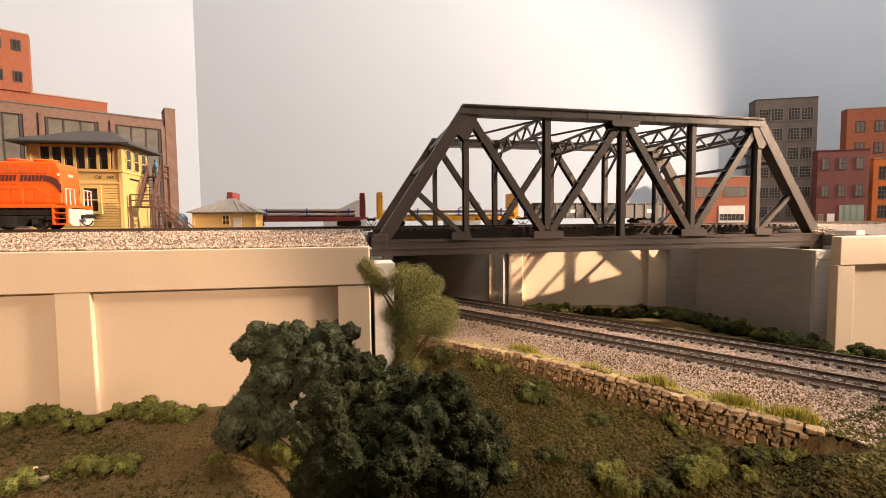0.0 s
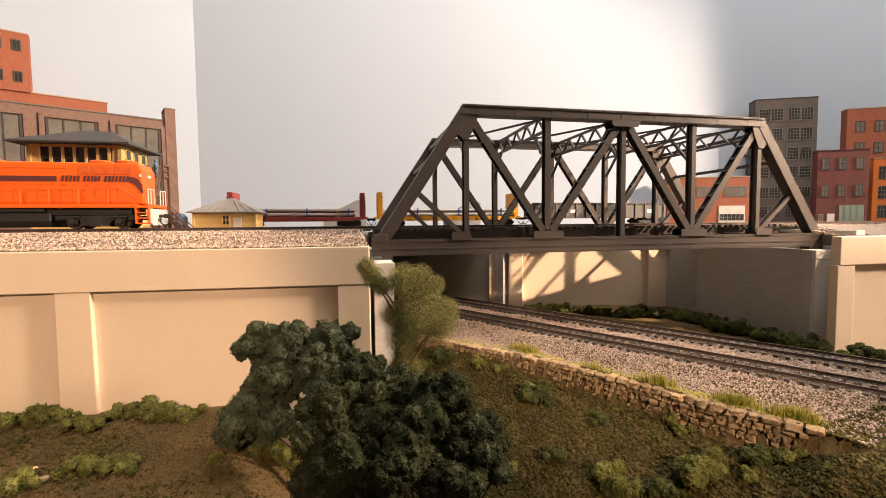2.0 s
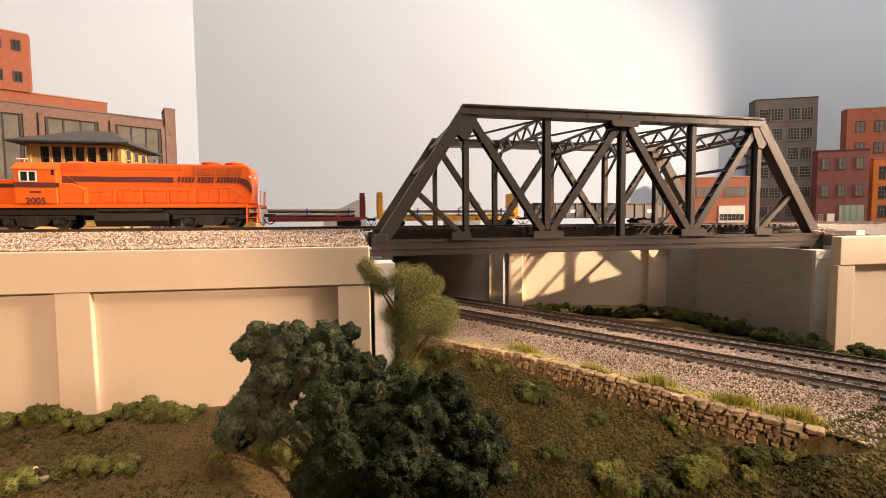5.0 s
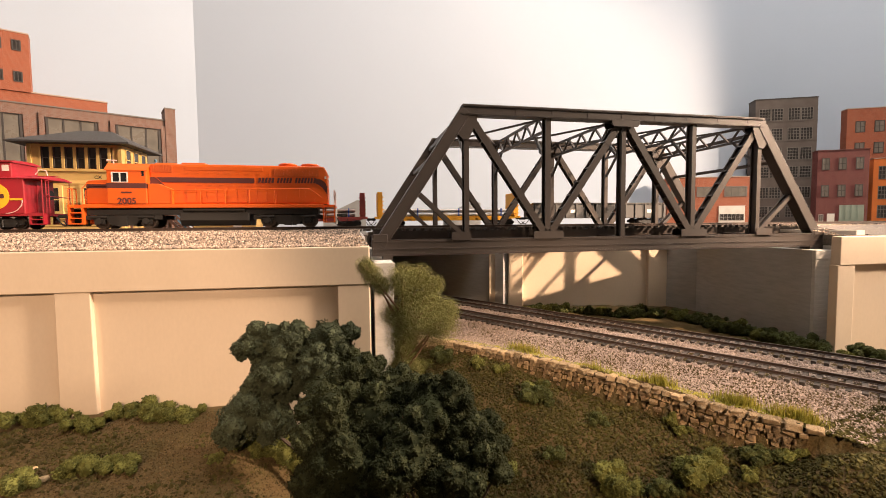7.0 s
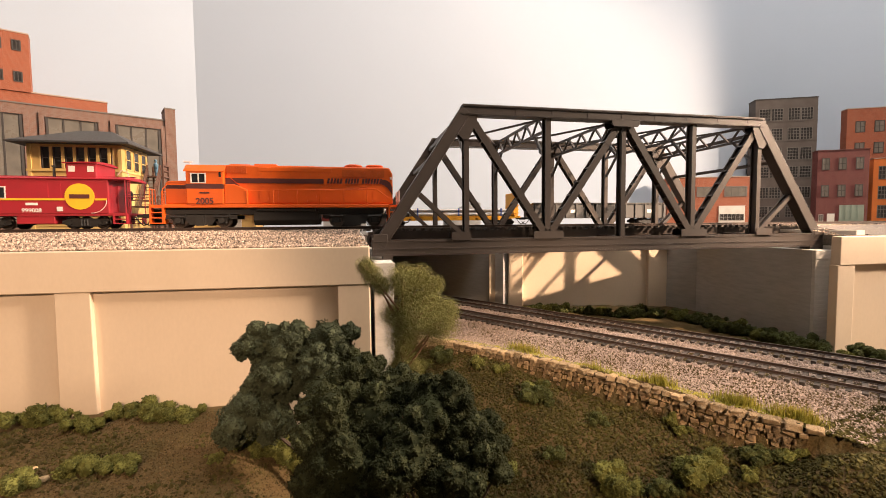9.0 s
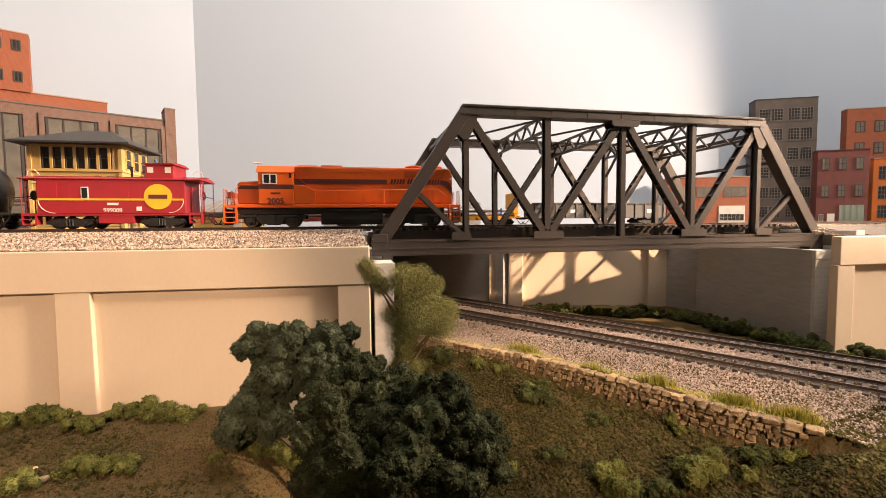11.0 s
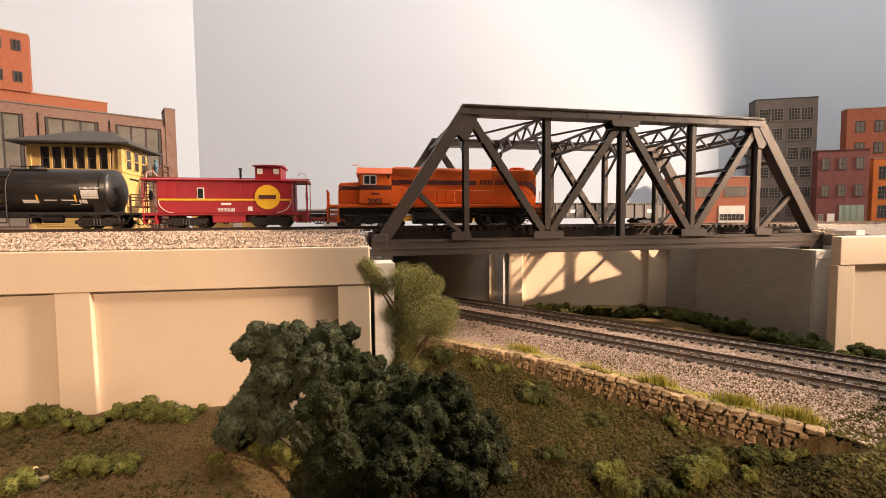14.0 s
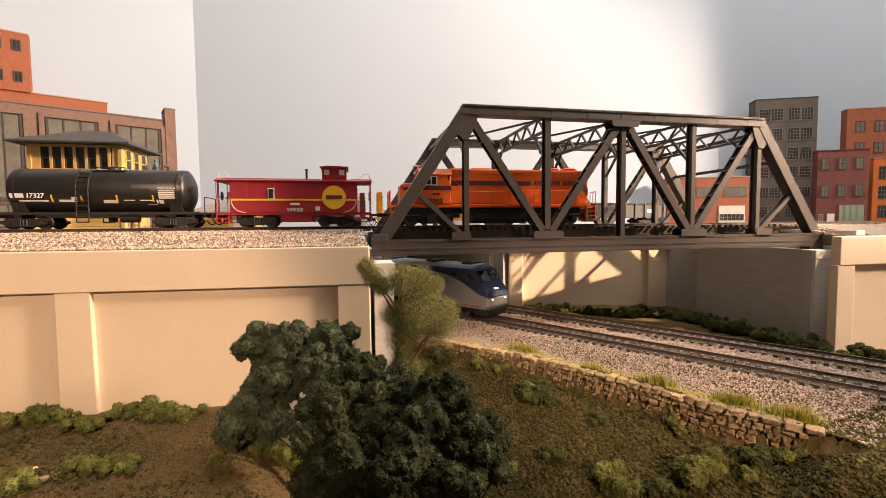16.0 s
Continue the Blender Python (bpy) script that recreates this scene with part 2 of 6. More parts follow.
def grid_sheet(name, x0, x1, y0, y1, step, fn, material, label):
    nx, ny = int((x1 - x0) / step) + 1, int((y1 - y0) / step) + 1
    vs = [(x0 + i * step, y0 + j * step, fn(x0 + i * step, y0 + j * step)) for j in range(ny) for i in range(nx)]
    fs = [(j * nx + i, j * nx + i + 1, (j + 1) * nx + i + 1, (j + 1) * nx + i) for j in range(ny - 1) for i in range(nx - 1)]
    me = bpy.data.meshes.new(name)
    me.from_pydata(vs, [], fs)
    me.materials.append(material)
    me.shade_smooth()
    return solid(name, me, material, label, "ground", "structure")


ground = grid_sheet("ground", -0.62, 0.50, -0.42, 0.42, 0.004, land, M["soil"], "brown earth bank covered with ground foam")

# upper land: two blocks of fill behind the retaining walls
west = [(-1.2, wall_xy(-0.98)[1] + 0.012), wall_xy(-0.006, -0.012), (-0.222, 0.25), (-0.222, 0.60), (-1.2, 0.60)]
solid("upper_ground_west", Geo().prism(west, -0.0225, -0.0125, "z"), M["bed"], "grey gravel yard ground beside the upper tracks", "ground", "structure")
east = [(0.212, -0.04), (1.1, -0.04), (1.1, 0.6), (-0.222, 0.6), (-0.222, 0.26), (0.02, 0.26), (0.212, 0.155)]
solid("upper_ground_east", Geo().prism(east, -0.0225, -0.0125, "z"), M["bed"], "grey gravel yard ground beside the upper tracks", "ground", "structure")

# ---- west retaining wall ----
ROT = math.degrees(math.atan2(WD.y, WD.x))
wallw = thing("retaining_wall", "cream painted concrete retaining wall with pilasters and coping", "retaining wall", pose(WB.x, WB.y, 0, 0, 0, ROT), kind="structure")
part("panel", box_of(-0.75, 0.0, 0.0038, 0.016, -0.2, -0.03), M["concrete"], wallw)
part("coping", box_of(-0.75, 0.0, -0.0, 0.014, -0.0392, -0.0135), M["concrete"], wallw, bevel=0.0006)
for a, b in ((-0.0215, -0.0002), (-0.1915, -0.1712), (-0.367, -0.346), (-0.540, -0.519)):
    part("pilaster", Geo().prism([(a - 0.0012, -0.2), (b + 0.0012, -0.2), (b, -0.0392), (a, -0.0392)], 0.0006, 0.008), M["concrete"], wallw, bevel=0.0006)
# ---- east retaining wall and abutments ----
walle = thing("retaining_wall", "cream painted concrete retaining wall beside the bridge abutment", "retaining wall", pose(0.175, -0.050, 0), kind="structure")
part("panel", box_of(0.003, 0.7, 0.0045, 0.012, -0.2, -0.03), M["concrete"], walle)
part("coping", box_of(-0.0027, 0.7, 0.0, 0.0078, -0.0370, -0.0125), M["concrete"], walle, bevel=0.0006)
part("pilaster", box_of(-0.0040, 0.0143, 0.0006, 0.0078, -0.2, -0.0370), M["concrete"], walle, bevel=0.0006)

abut = thing("bridge_abutment", "grey concrete bridge abutment with horizontal board marks", "abutment", kind="structure")
part("breast_wall", Geo().prism([(0.1885, -0.0142), (0.2090, -0.0142), (0.2120, 0.170), (0.2035, 0.1410)], -0.2, -0.0262, "z"), M["grey"], abut, bevel=0.0005)
part("return_wall", Geo().prism([(0.2030, 0.1412), (0.2115, 0.1700), (0.2115, 0.1950), (0.1880, 0.1790)], -0.2, -0.0140, "z"), M["grey"], abut)
# end face, cap and board marks: light on them painted as paler concrete
part("front_edge", box_of(0.1882, 0.2092, -0.0172, -0.0143, -0.2, -0.0350), M["palegrey"], abut, "board-marked end face, the light on it put into a paler colour", bevel=0.0005)
part("end_cap", box_of(0.1875, 0.2100, -0.0182, -0.0144, -0.0350, -0.0262), M["palegrey"], abut, "cap of the end face, the light on it put into a paler colour", bevel=0.0006)
for k in range(20):
    part("board_mark", box_of(0.1884, 0.2090, -0.0176, -0.0170, -0.117 + k * 0.0041, -0.1141 + k * 0.0041 + 0.0004 * math.sin(k * 7.3)), M["palegrey"], abut)
part("back_wall", box_of(0.2125, 0.222, -0.033, 0.16, -0.2, -0.008), M["palegrey"], abut)
abutw = thing("bridge_abutment", "weathered pale concrete bridge abutment beside the embankment", "abutment", kind="structure")
part("breast_wall", box_of(-0.2170, -0.203, -0.030, 0.19, -0.2, -0.026), M["palegrey"], abutw, bevel=0.0005)
part("bearing_block", box_of(-0.2175, -0.2025, -0.034, -0.0305, -0.036, -0.0262), M["palegrey"], abutw)
part("back_wall", box_of(-0.2275, -0.2225, -0.020, 0.19, -0.2, -0.008), M["palegrey"], abutw)

# ---- wall behind the lower tracks, under the bridge ----
WB1, WB2 = Vector((-0.027, 0.232)), Vector((0.185, 0.178))
bd = WB2 - WB1
under = thing("underpass_wall", "cream concrete wall with pilasters behind the lower tracks", "retaining wall", pose(WB1.x, WB1.y, 0, 0, 0, math.degrees(math.atan2(bd.y, bd.x))), kind="structure")
part("panel", box_of(-0.02, bd.length + 0.03, 0.006, 0.02, -0.2, -0.014), M["concrete"], under)
for a, b in ((0.0062, 0.0258), (0.1971, 0.2221)):
    part("pilaster", box_of(a, b, 0.0, 0.007, -0.2, -0.014), M["concrete"], under, bevel=0.0006)
greyw = thing("underpass_wall", "dark grey concrete wall along the lower tracks", "retaining wall", pose(-0.0268, 0.2312, 0, 0, 0, 180 - 55.3), kind="structure")
part("panel", box_of(0.0, 0.4, -0.012, 0.0, -0.2, -0.014), M["grey"], greyw)
part("pilaster", box_of(0.0, 0.022, 0.0, 0.003, -0.2, -0.014), M["palegrey"], greyw, "pale end pilaster")


# ---- tracks ----
def track(name, label, p, d, length, z, tie_gap=0.0066, ties=True):
    """Two rails on wooden ties, from p along d."""
    a = math.degrees(math.atan2(d[1], d[0]))
    t = thing(name, label, "track", pose(p[0], p[1], z, 0, 0, a), kind="structure")
    for s in (-1, 1):
        y = s * 0.0087
        g = Geo().prism([(y - 0.0009, -0.0022), (y + 0.0009, -0.0022), (y + 0.0009, -0.0019), (y + 0.0003, -0.0016), (y + 0.0003, -0.0007), (y + 0.0005, -0.0005), (y + 0.0005, -0.0001), (y - 0.0005, -0.0001), (y - 0.0005, -0.0005), (y - 0.0003, -0.0007), (y - 0.0003, -0.0016), (y - 0.0009, -0.0019)], 0, length, "x")
        rail = part("rail", g, M["rail"], t)
        part("rail_head", box_of(0, length, y - 0.00042, y + 0.00042, -0.0001, 0.0), M["railtop"], rail, "worn bright rail head")
    me = box_of(-0.0013, 0.0013, -0.0150, 0.0150, -0.0042, -0.0022).mesh("tie", M["tie"])
    for i in range(int(length / tie_gap)):
        part("tie", me, None, t, at=pose((i + 0.5) * tie_gap, random.uniform(-0.0004, 0.0004), random.uniform(-0.0002, 0), 0, 0, random.uniform(-1.5, 1.5)))
    return t


YT, YT2, YT3 = 0.0438, 0.0938, 0.205
TRACKS = [((-1.1, YT), (1, 0), 1.9, 0.0, "track"), ((-1.1, YT2), (1, 0), 1.9, 0.0, "track"), ((-0.75, YT3), (1, 0), 1.1, -0.002, "track")]
for p, d, n, z, nm in TRACKS:
    track(nm, "weathered rails on dark wooden ties of the upper line", p, d, n, z)
for p0 in (NEAR0, FAR0):
    q = p0 - LD * 0.68
    track("track", "weathered rails on dark wooden ties of the lower line", q, LD, 0.88, LZ)


# ---- truss bridge ----
def bridge():
    P, W, ZT, ZB, ZC = 0.0697, 0.1377, 0.0953, -0.0233, -0.0106
    S = M["steel"]
    b = thing("truss_bridge", "dark grey-brown riveted steel through truss railway bridge", "bridge")
    X = [(i - 3) * P - 0.002 for i in range(7)]
    zt = ZT - 0.0042

    def member(name, p, q, w, t, y):
        g = Geo()
        # two flanges and a web
        for s in (-1, 1):
            g.bar((p[0], y + s * (t / 2 - 0.0005), p[1]), (q[0], y + s * (t / 2 - 0.0005), q[1]), w, 0.001)
        g.bar((p[0], y, p[1]), (q[0], y, q[1]), w * 0.25, t - 0.002)
        ob = part(name, g, S, b)
        d = Vector((q[0] - p[0], 0, q[1] - p[1]))
        if name == "diagonal":
            n = int(d.length / 0.0125)
            for i in range(1, n):
                c = Vector((p[0], y, p[1])) + d * (i / n)
                e = d.normalized() * 0.0007
                part("batten_plate", Geo().bar(c - e, c + e, w + 0.0006, t + 0.0002), S, ob)
        return ob

    for y in (0.0, W):
        part("bottom_chord", box_of(X[0] - 0.006, X[6] + 0.006, y - 0.0047, y + 0.0047, ZB, ZC), S, b, bevel=0.0005)
        part("top_chord", box_of(X[1] - 0.003, X[5] + 0.003, y - 0.0045, y + 0.0045, ZT - 0.0078, ZT), S, b, bevel=0.0005)
        for z0, z1 in ((ZB, ZB + 0.0024), (ZB + 0.0045, ZB + 0.0062), (ZC - 0.0024, ZC)):
            part("flange_angle", box_of(X[0] - 0.006, X[6] + 0.006, y - 0.0050, y + 0.0050, z0, z1), S, b)
        for z0, z1 in ((ZT - 0.0079, ZT - 0.0064), (ZT - 0.0014, ZT + 0.0003)):
            part("flange_angle", box_of(X[1] - 0.003, X[5] + 0.003, y - 0.0054, y + 0.0054, z0, z1), S, b)
        for k in range(9):
            x = X[1] + 0.012 + k * (X[5] - X[1] - 0.024) / 8
            part("splice_plate", box_of(x - 0.003, x + 0.003, y - 0.0047, y + 0.0047, ZT - 0.0064, ZT - 0.0014), S, b)
        for x0, x1 in ((X[0], X[1]), (X[6], X[5])):
            part("end_post", Geo().bar((x0, y, ZC - 0.004), (x1, y, zt), 0.0095, 0.0097), S, b, bevel=0.0005)
        for i in range(1, 6):
            member("vertical_post", (X[i], ZC), (X[i], ZT - 0.0078), 0.0041 if i != 2 else 0.0048, 0.0075, y)
        for a, c in (((X[1], zt), (X[2], ZC)), ((X[2], ZC), (X[3], zt)), ((X[3], zt), (X[4], ZC)), ((X[4], ZC), (X[5], zt))):
            member("diagonal", a, c, 0.0056, 0.0075, y)
        for x0, x1, xe in ((X[0], X[1], X[1]), (X[6], X[5], X[5])):
            mx, mz = x0 + (x1 - x0) * 0.39, ZC + (zt - ZC) * 0.39
            member("sub_strut", (mx, mz), (xe, ZC), 0.0036, 0.006, y)
        for i, a, c in ((1, -0.0130, 0.0030), (2, -0.0131, 0.0131), (4, -0.0131, 0.0131), (5, -0.0030, 0.0140)):
            a, c = X[i] + a, X[i] + c
            for s in (-1, 1):
                part("gusset_plate", Geo().prism([(a, ZC - 0.001), (c, ZC - 0.001), (c, ZC + 0.0042), (c - 0.001, ZC + 0.0054), (a + 0.001, ZC + 0.0054), (a, ZC + 0.0042)], y + s * 0.0056 - 0.0005, y + s * 0.0056 + 0.0005), S, b)
        for s in (-1, 1):
            ya, yb = y + s * 0.0060 - 0.0005, y + s * 0.0060 + 0.0005
            part("gusset_plate", Geo().prism([(X[3] - 0.0130, ZT - 0.0076), (X[3] + 0.0130, ZT - 0.0076), (X[3] + 0.0130, ZT - 0.0102), (X[3] + 0.0112, ZT - 0.0128), (X[3] - 0.0112, ZT - 0.0128), (X[3] - 0.0130, ZT - 0.0102)], ya, yb), S, b)
            # corner plates where the end posts, the first diagonals and the posts meet
            for x, e in ((X[1], 1), (X[5], -1)):
                ya, yb = y + s * 0.0042 - 0.0004, y + s * 0.0042 + 0.0004
                part("gusset_plate", Geo().prism([(x + e * 0.0095, ZT - 0.007), (x + e * 0.0075, ZT - 0.0150), (x + e * 0.0018, ZT - 0.0270), (x - e * 0.0030, ZT - 0.0275), (x - e * 0.0100, ZT - 0.0190), (x - e * 0.0030, ZT - 0.007)], ya, yb), S, b)
        for x0, x1 in ((X[0] - 0.005, X[0] + 0.006), (X[6] - 0.006, X[6] + 0.006)):
            part("end_plate", box_of(x0, x1, y - 0.0053, y + 0.0053, ZC - 0.002, ZC + 0.0042), S, b, bevel=0.0004)
    # rivet rows along chords and end posts of both trusses
    pts = []
    for y in (-0.0050, W - 0.0050):
        for z in (ZC - 0.0012, ZB + 0.0012, ZB + 0.0054):
            pts += [(x, y, z) for x in np.arange(X[0] - 0.005, X[6] + 0.005, 0.0016)]
        for z in (ZT - 0.0006, ZT - 0.0072):
            pts += [(x, y - 0.0004, z) for x in np.arange(X[1], X[5], 0.0016)]
        for x0, x1 in ((X[0], X[1]), (X[6], X[5])):
            d = Vector((x1 - x0, 0, zt - ZC + 0.004))
            nrm = Vector((d.z, 0, -d.x)).normalized() * 0.0040
            for k in np.arange(0.04, 0.98, 0.0016 / d.length):
                for s in (-1, 1):
                    c = Vector((x0, y + 0.00015, ZC - 0.004)) + d * float(k) + nrm * s
                    pts.append(tuple(c))
    v = np.array(pts)[:, None, :] + np.array([(0.00048, 0, 0), (-0.00048, 0, 0), (0, 0, 0.00048), (0, 0, -0.00048), (0, -0.00045, 0)])[None]
    f = np.array([(0, 2, 4), (2, 1, 4), (1, 3, 4), (3, 0, 4)])[None] + 5 * np.arange(len(pts))[:, None, None]
    me = bpy.data.meshes.new("rivets")
    me.from_pydata(v.reshape(-1, 3).tolist(), [], f.reshape(-1, 3).tolist())
    me.materials.append(S)
    tagged(part("rivets", me, None, b), kind="stuff")
    # floor beams and stringers
    for i in range(7):
        part("floor_beam", box_of(X[i] - 0.002, X[i] + 0.002, 0.004, W - 0.004, ZB + 0.002, -0.0105), S, b)
    for yt in (YT, YT2):
        for s in (-1, 1):
            part("stringer", box_of(X[0], X[6], yt + s * 0.009 - 0.001, yt + s * 0.009 + 0.001, -0.0135, -0.0044), S, b)
    # unseen planks, added to block light between the track and the far chord
    for k in range(4):
        part("walkway_plank", box_of(X[0], X[6], 0.1105 + k * 0.0058, 0.1160 + k * 0.0058, -0.0085, -0.0070), M["tie"], b, "unseen dark wooden plank added to stop light through the deck gap")
    # top struts: lattice frames at each upper joint, laterals between them
    for i in range(1, 6):
        g = Geo()
        za, zb = ZT - 0.004, ZT - 0.017
        for z in (za, zb):
            g.bar((X[i], 0.003, z), (X[i], W - 0.003, z), 0.0022, 0.0022, (0, 0, 1))
        n = 10
        for k in range(n):
            y0, y1 = 0.004 + (W - 0.008) * k / n, 0.004 + (W - 0.008) * (k + 1) / n
            g.bar((X[i], y0, za if k % 2 else zb), (X[i], y1, zb if k % 2 else za), 0.0016, 0.0016, (1, 0, 0))
        for s, yy in ((1, 0.003), (-1, W - 0.003)):
            g.bar((X[i], yy, zb - 0.022), (X[i], yy + s * 0.022, zb), 0.0022, 0.0022, (1, 0, 0))
        part("sway_frame", g, S, b)
    for i in range(1, 5):
        g = Geo()
        g.bar((X[i], 0.003, ZT - 0.005), (X[i + 1], W - 0.003, ZT - 0.005), 0.0016, 0.0016, (0, 0, 1))
        g.bar((X[i], W - 0.003, ZT - 0.0068), (X[i + 1], 0.003, ZT - 0.0068), 0.0016, 0.0016, (0, 0, 1))
        part("lateral_brace", g, S, b)
    for xa, xb in ((X[0], X[1]), (X[6], X[5])):
        g = Geo()
        for k in (0.66, 0.92):
            g.bar((xa + (xb - xa) * k, 0.003, ZC + (zt - ZC) * k), (xa + (xb - xa) * k, W - 0.003, ZC + (zt - ZC) * k), 0.003, 0.003, (0, 0, 1))
        part("portal_brace", g, S, b)
    for x in (X[0], X[6]):
        for y in (0.0, W):
            part("bearing", box_of(x - 0.006 + (0.008 if x < 0 else -0.004), x + 0.006 + (0.004 if x < 0 else -0.0), y - 0.005, y + 0.005, -0.026, ZB), S, b)
    return b


bridge()


# ---- loose stuff: ballast, foam, bushes, trees ----
OCT_V = np.array([(1, 0, 0), (-1, 0, 0), (0, 1, 0), (0, -1, 0), (0, 0, 1), (0, 0, -1)], float)
OCT_F = np.array([(0, 2, 4), (2, 1, 4), (1, 3, 4), (3, 0, 4), (2, 0, 5), (1, 2, 5), (3, 1, 5), (0, 3, 5)])


def chips(name, places, sizes, material, flat=0.75, rng=None):
    """Many small angular grains as one mesh."""
    rng = rng or np.random.default_rng(5)
    n = len(places)
    v = OCT_V[None] * rng.uniform(0.55, 1.0, (n, 6, 1)) * np.asarray(sizes).reshape(n, 1, 1)
    v[:, :, 2] *= flat
    q = rng.normal(size=(n, 4))
    q /= np.linalg.norm(q, axis=1, keepdims=True)
    w, x, y, z = q.T
    R = np.stack([1 - 2 * (y * y + z * z), 2 * (x * y - z * w), 2 * (x * z + y * w), 2 * (x * y + z * w), 1 - 2 * (x * x + z * z), 2 * (y * z - x * w), 2 * (x * z - y * w), 2 * (y * z + x * w), 1 - 2 * (x * x + y * y)], 1).reshape(n, 3, 3)
    v = np.einsum("nij,nkj->nki", R, v) + np.asarray(places)[:, None, :]
    f = OCT_F[None] + 6 * np.arange(n)[:, None, None]
    me = bpy.data.meshes.new(name)
    me.from_pydata(v.reshape(-1, 3).tolist(), [], f.reshape(-1, 3).tolist())
    me.materials.append(material)
    return me


def blades(name, roots, tips, width, material):
    """Thin pointed fibres as one mesh."""
    rng = np.random.default_rng(7)
    r, t = np.asarray(roots), np.asarray(tips)
    s = np.cross(t - r, rng.normal(size=r.shape))
    s *= width / np.linalg.norm(s, axis=1, keepdims=True)
    v = np.stack([r - s, r + s, t], 1).reshape(-1, 3)
    me = bpy.data.meshes.new(name)
    me.from_pydata(v.tolist(), [], np.arange(len(v)).reshape(-1, 3).tolist())
    me.materials.append(material)
    return me


V = dict(
    olive_foam=mat("olive_foam", (0.115, 0.115, 0.030), 0.95, second=(0.055, 0.060, 0.017), scale=200, amount=0.8, island=0.45, spec=0.12),
    green_foam=mat("green_foam", (0.060, 0.066, 0.022), 0.95, second=(0.033, 0.040, 0.014), scale=200, amount=0.8, island=0.45, spec=0.12),
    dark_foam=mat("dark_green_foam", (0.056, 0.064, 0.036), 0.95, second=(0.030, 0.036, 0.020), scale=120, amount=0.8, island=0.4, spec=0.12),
    # darker than dark_foam: the shade over two bank trees is in its colour
    shaded_foam=mat("shaded_green_foam", (0.037, 0.041, 0.018), 0.95, second=(0.020, 0.023, 0.010), scale=120, amount=0.8, island=0.4, spec=0.12),
    net=mat("olive_fibre", (0.25, 0.235, 0.085), 0.9, second=(0.17, 0.16, 0.055), scale=120, amount=0.6, island=0.3, bump=0, spec=0.12),
    twig=mat("reddish_twig", (0.22, 0.11, 0.06), 0.8, scale=300),
    bark=mat("dark_bark", (0.06, 0.042, 0.03), 0.9, scale=300),
    straw=mat("yellow_green_grass", (0.34, 0.30, 0.06), 0.9, second=(0.20, 0.22, 0.04), scale=90, amount=0.8, island=0.4, bump=0, spec=0.12),
    brownfoam=mat("brown_foam", (0.105, 0.068, 0.031), 0.95, second=(0.062, 0.053, 0.019), scale=60, amount=0.9, island=0.5, spec=0.12),
)


def foam_mass(rng, blobs, per_area, chip, squash=1.0):
    """Places for foam crumbs over a clump of balls."""
    out = []
    for x, y, z, r in blobs:
        n = int(per_area * r * r * 4 * math.pi)
        d = rng.normal(size=(n, 3))
        d /= np.linalg.norm(d, axis=1, keepdims=True)
        lump = np.array([0.82 + 0.38 * noise.noise(Vector(p * 2.6) + Vector((x * 90, y * 90, z * 90))) + 0.16 * noise.noise(Vector(p * 7.0) + Vector((z * 50, x * 50, 1))) for p in d])
        rr = r * lump * rng.uniform(0.86, 1.04, n)
        out.append(np.array((x, y, z)) + d * rr[:, None] * np.array((1, 1, squash)))
    return np.concatenate(out)


def core(blobs, shrink=0.72):
    g = Geo()
    for x, y, z, r in blobs:
        bm = bmesh.new()
        bmesh.ops.create_icosphere(bm, subdivisions=3, radius=r * shrink)
        for v in bm.verts:
            q = v.co.normalized()
            v.co *= 1 + 0.30 * noise.noise(q * 2.6 + Vector((x * 90, y * 90, z * 90))) + 0.16 * noise.noise(q * 6 + Vector((z * 50, x * 50, 1))) + 0.10 * noise.noise(q * 14)
        g.add([(v.co.x + x, v.co.y + y, v.co.z + z) for v in bm.verts], [[v.index for v in f.verts] for f in bm.faces])
        bm.free()
    return g


def bush(x, y, r, material, label, group, seed):
    rng = np.random.default_rng(seed)
    z = land(x, y)
    blobs = [(0, 0, r * 0.3, r * 0.55)] + [(rng.uniform(-1.05, 1.05) * r, rng.uniform(-0.6, 0.6) * r, r * rng.uniform(0.0, 0.75), r * rng.uniform(0.22, 0.5)) for _ in range(9)]
    pl = foam_mass(rng, blobs, 2.4e6, 0.0009)
    b = thing("bush", label, "bush", pose(x, y, z), group)
    part("foliage", chips("foliage", pl, rng.uniform(0.0003, 0.00062, len(pl)) * rng.choice([1, 1, 1.5], len(pl)), material, rng=rng), None, b)
    part("stem_mass", core(blobs, 0.82).mesh("stem_mass", material, True), None, b)
    return b


BUSHES = [(-0.4231, -0.0407, 0.0110), (-0.4442, -0.0318, 0.0070), (-0.4093, -0.0389, 0.0077), (-0.3865, -0.0589, 0.0086), (-0.3766, -0.0439, 0.0084), (-0.3587, -0.0461, 0.0106), (-0.3381, -0.0472, 0.0100), (-0.3484, -0.0497, 0.0077), (-0.3635, -0.0975, 0.0103), (-0.3489, -0.0989, 0.0069), (-0.3886, -0.1079, 0.0091), (-0.2775, -0.0786, 0.0113), (-0.2878, -0.0807, 0.0065), (-0.2714, -0.0664, 0.0070), (-0.2890, -0.0840, 0.0100), (-0.2815, -0.0830, 0.0105), (-0.2745, -0.0830, 0.0100), (-0.2670, -0.0800, 0.0090), (-0.3068, -0.0967, 0.0045)]
for i, (x, y, r) in enumerate(BUSHES):
    bush(x, y, r, V["olive_foam"], "yellow-green foam bush on the earth bank", "bushes on the bank", i)
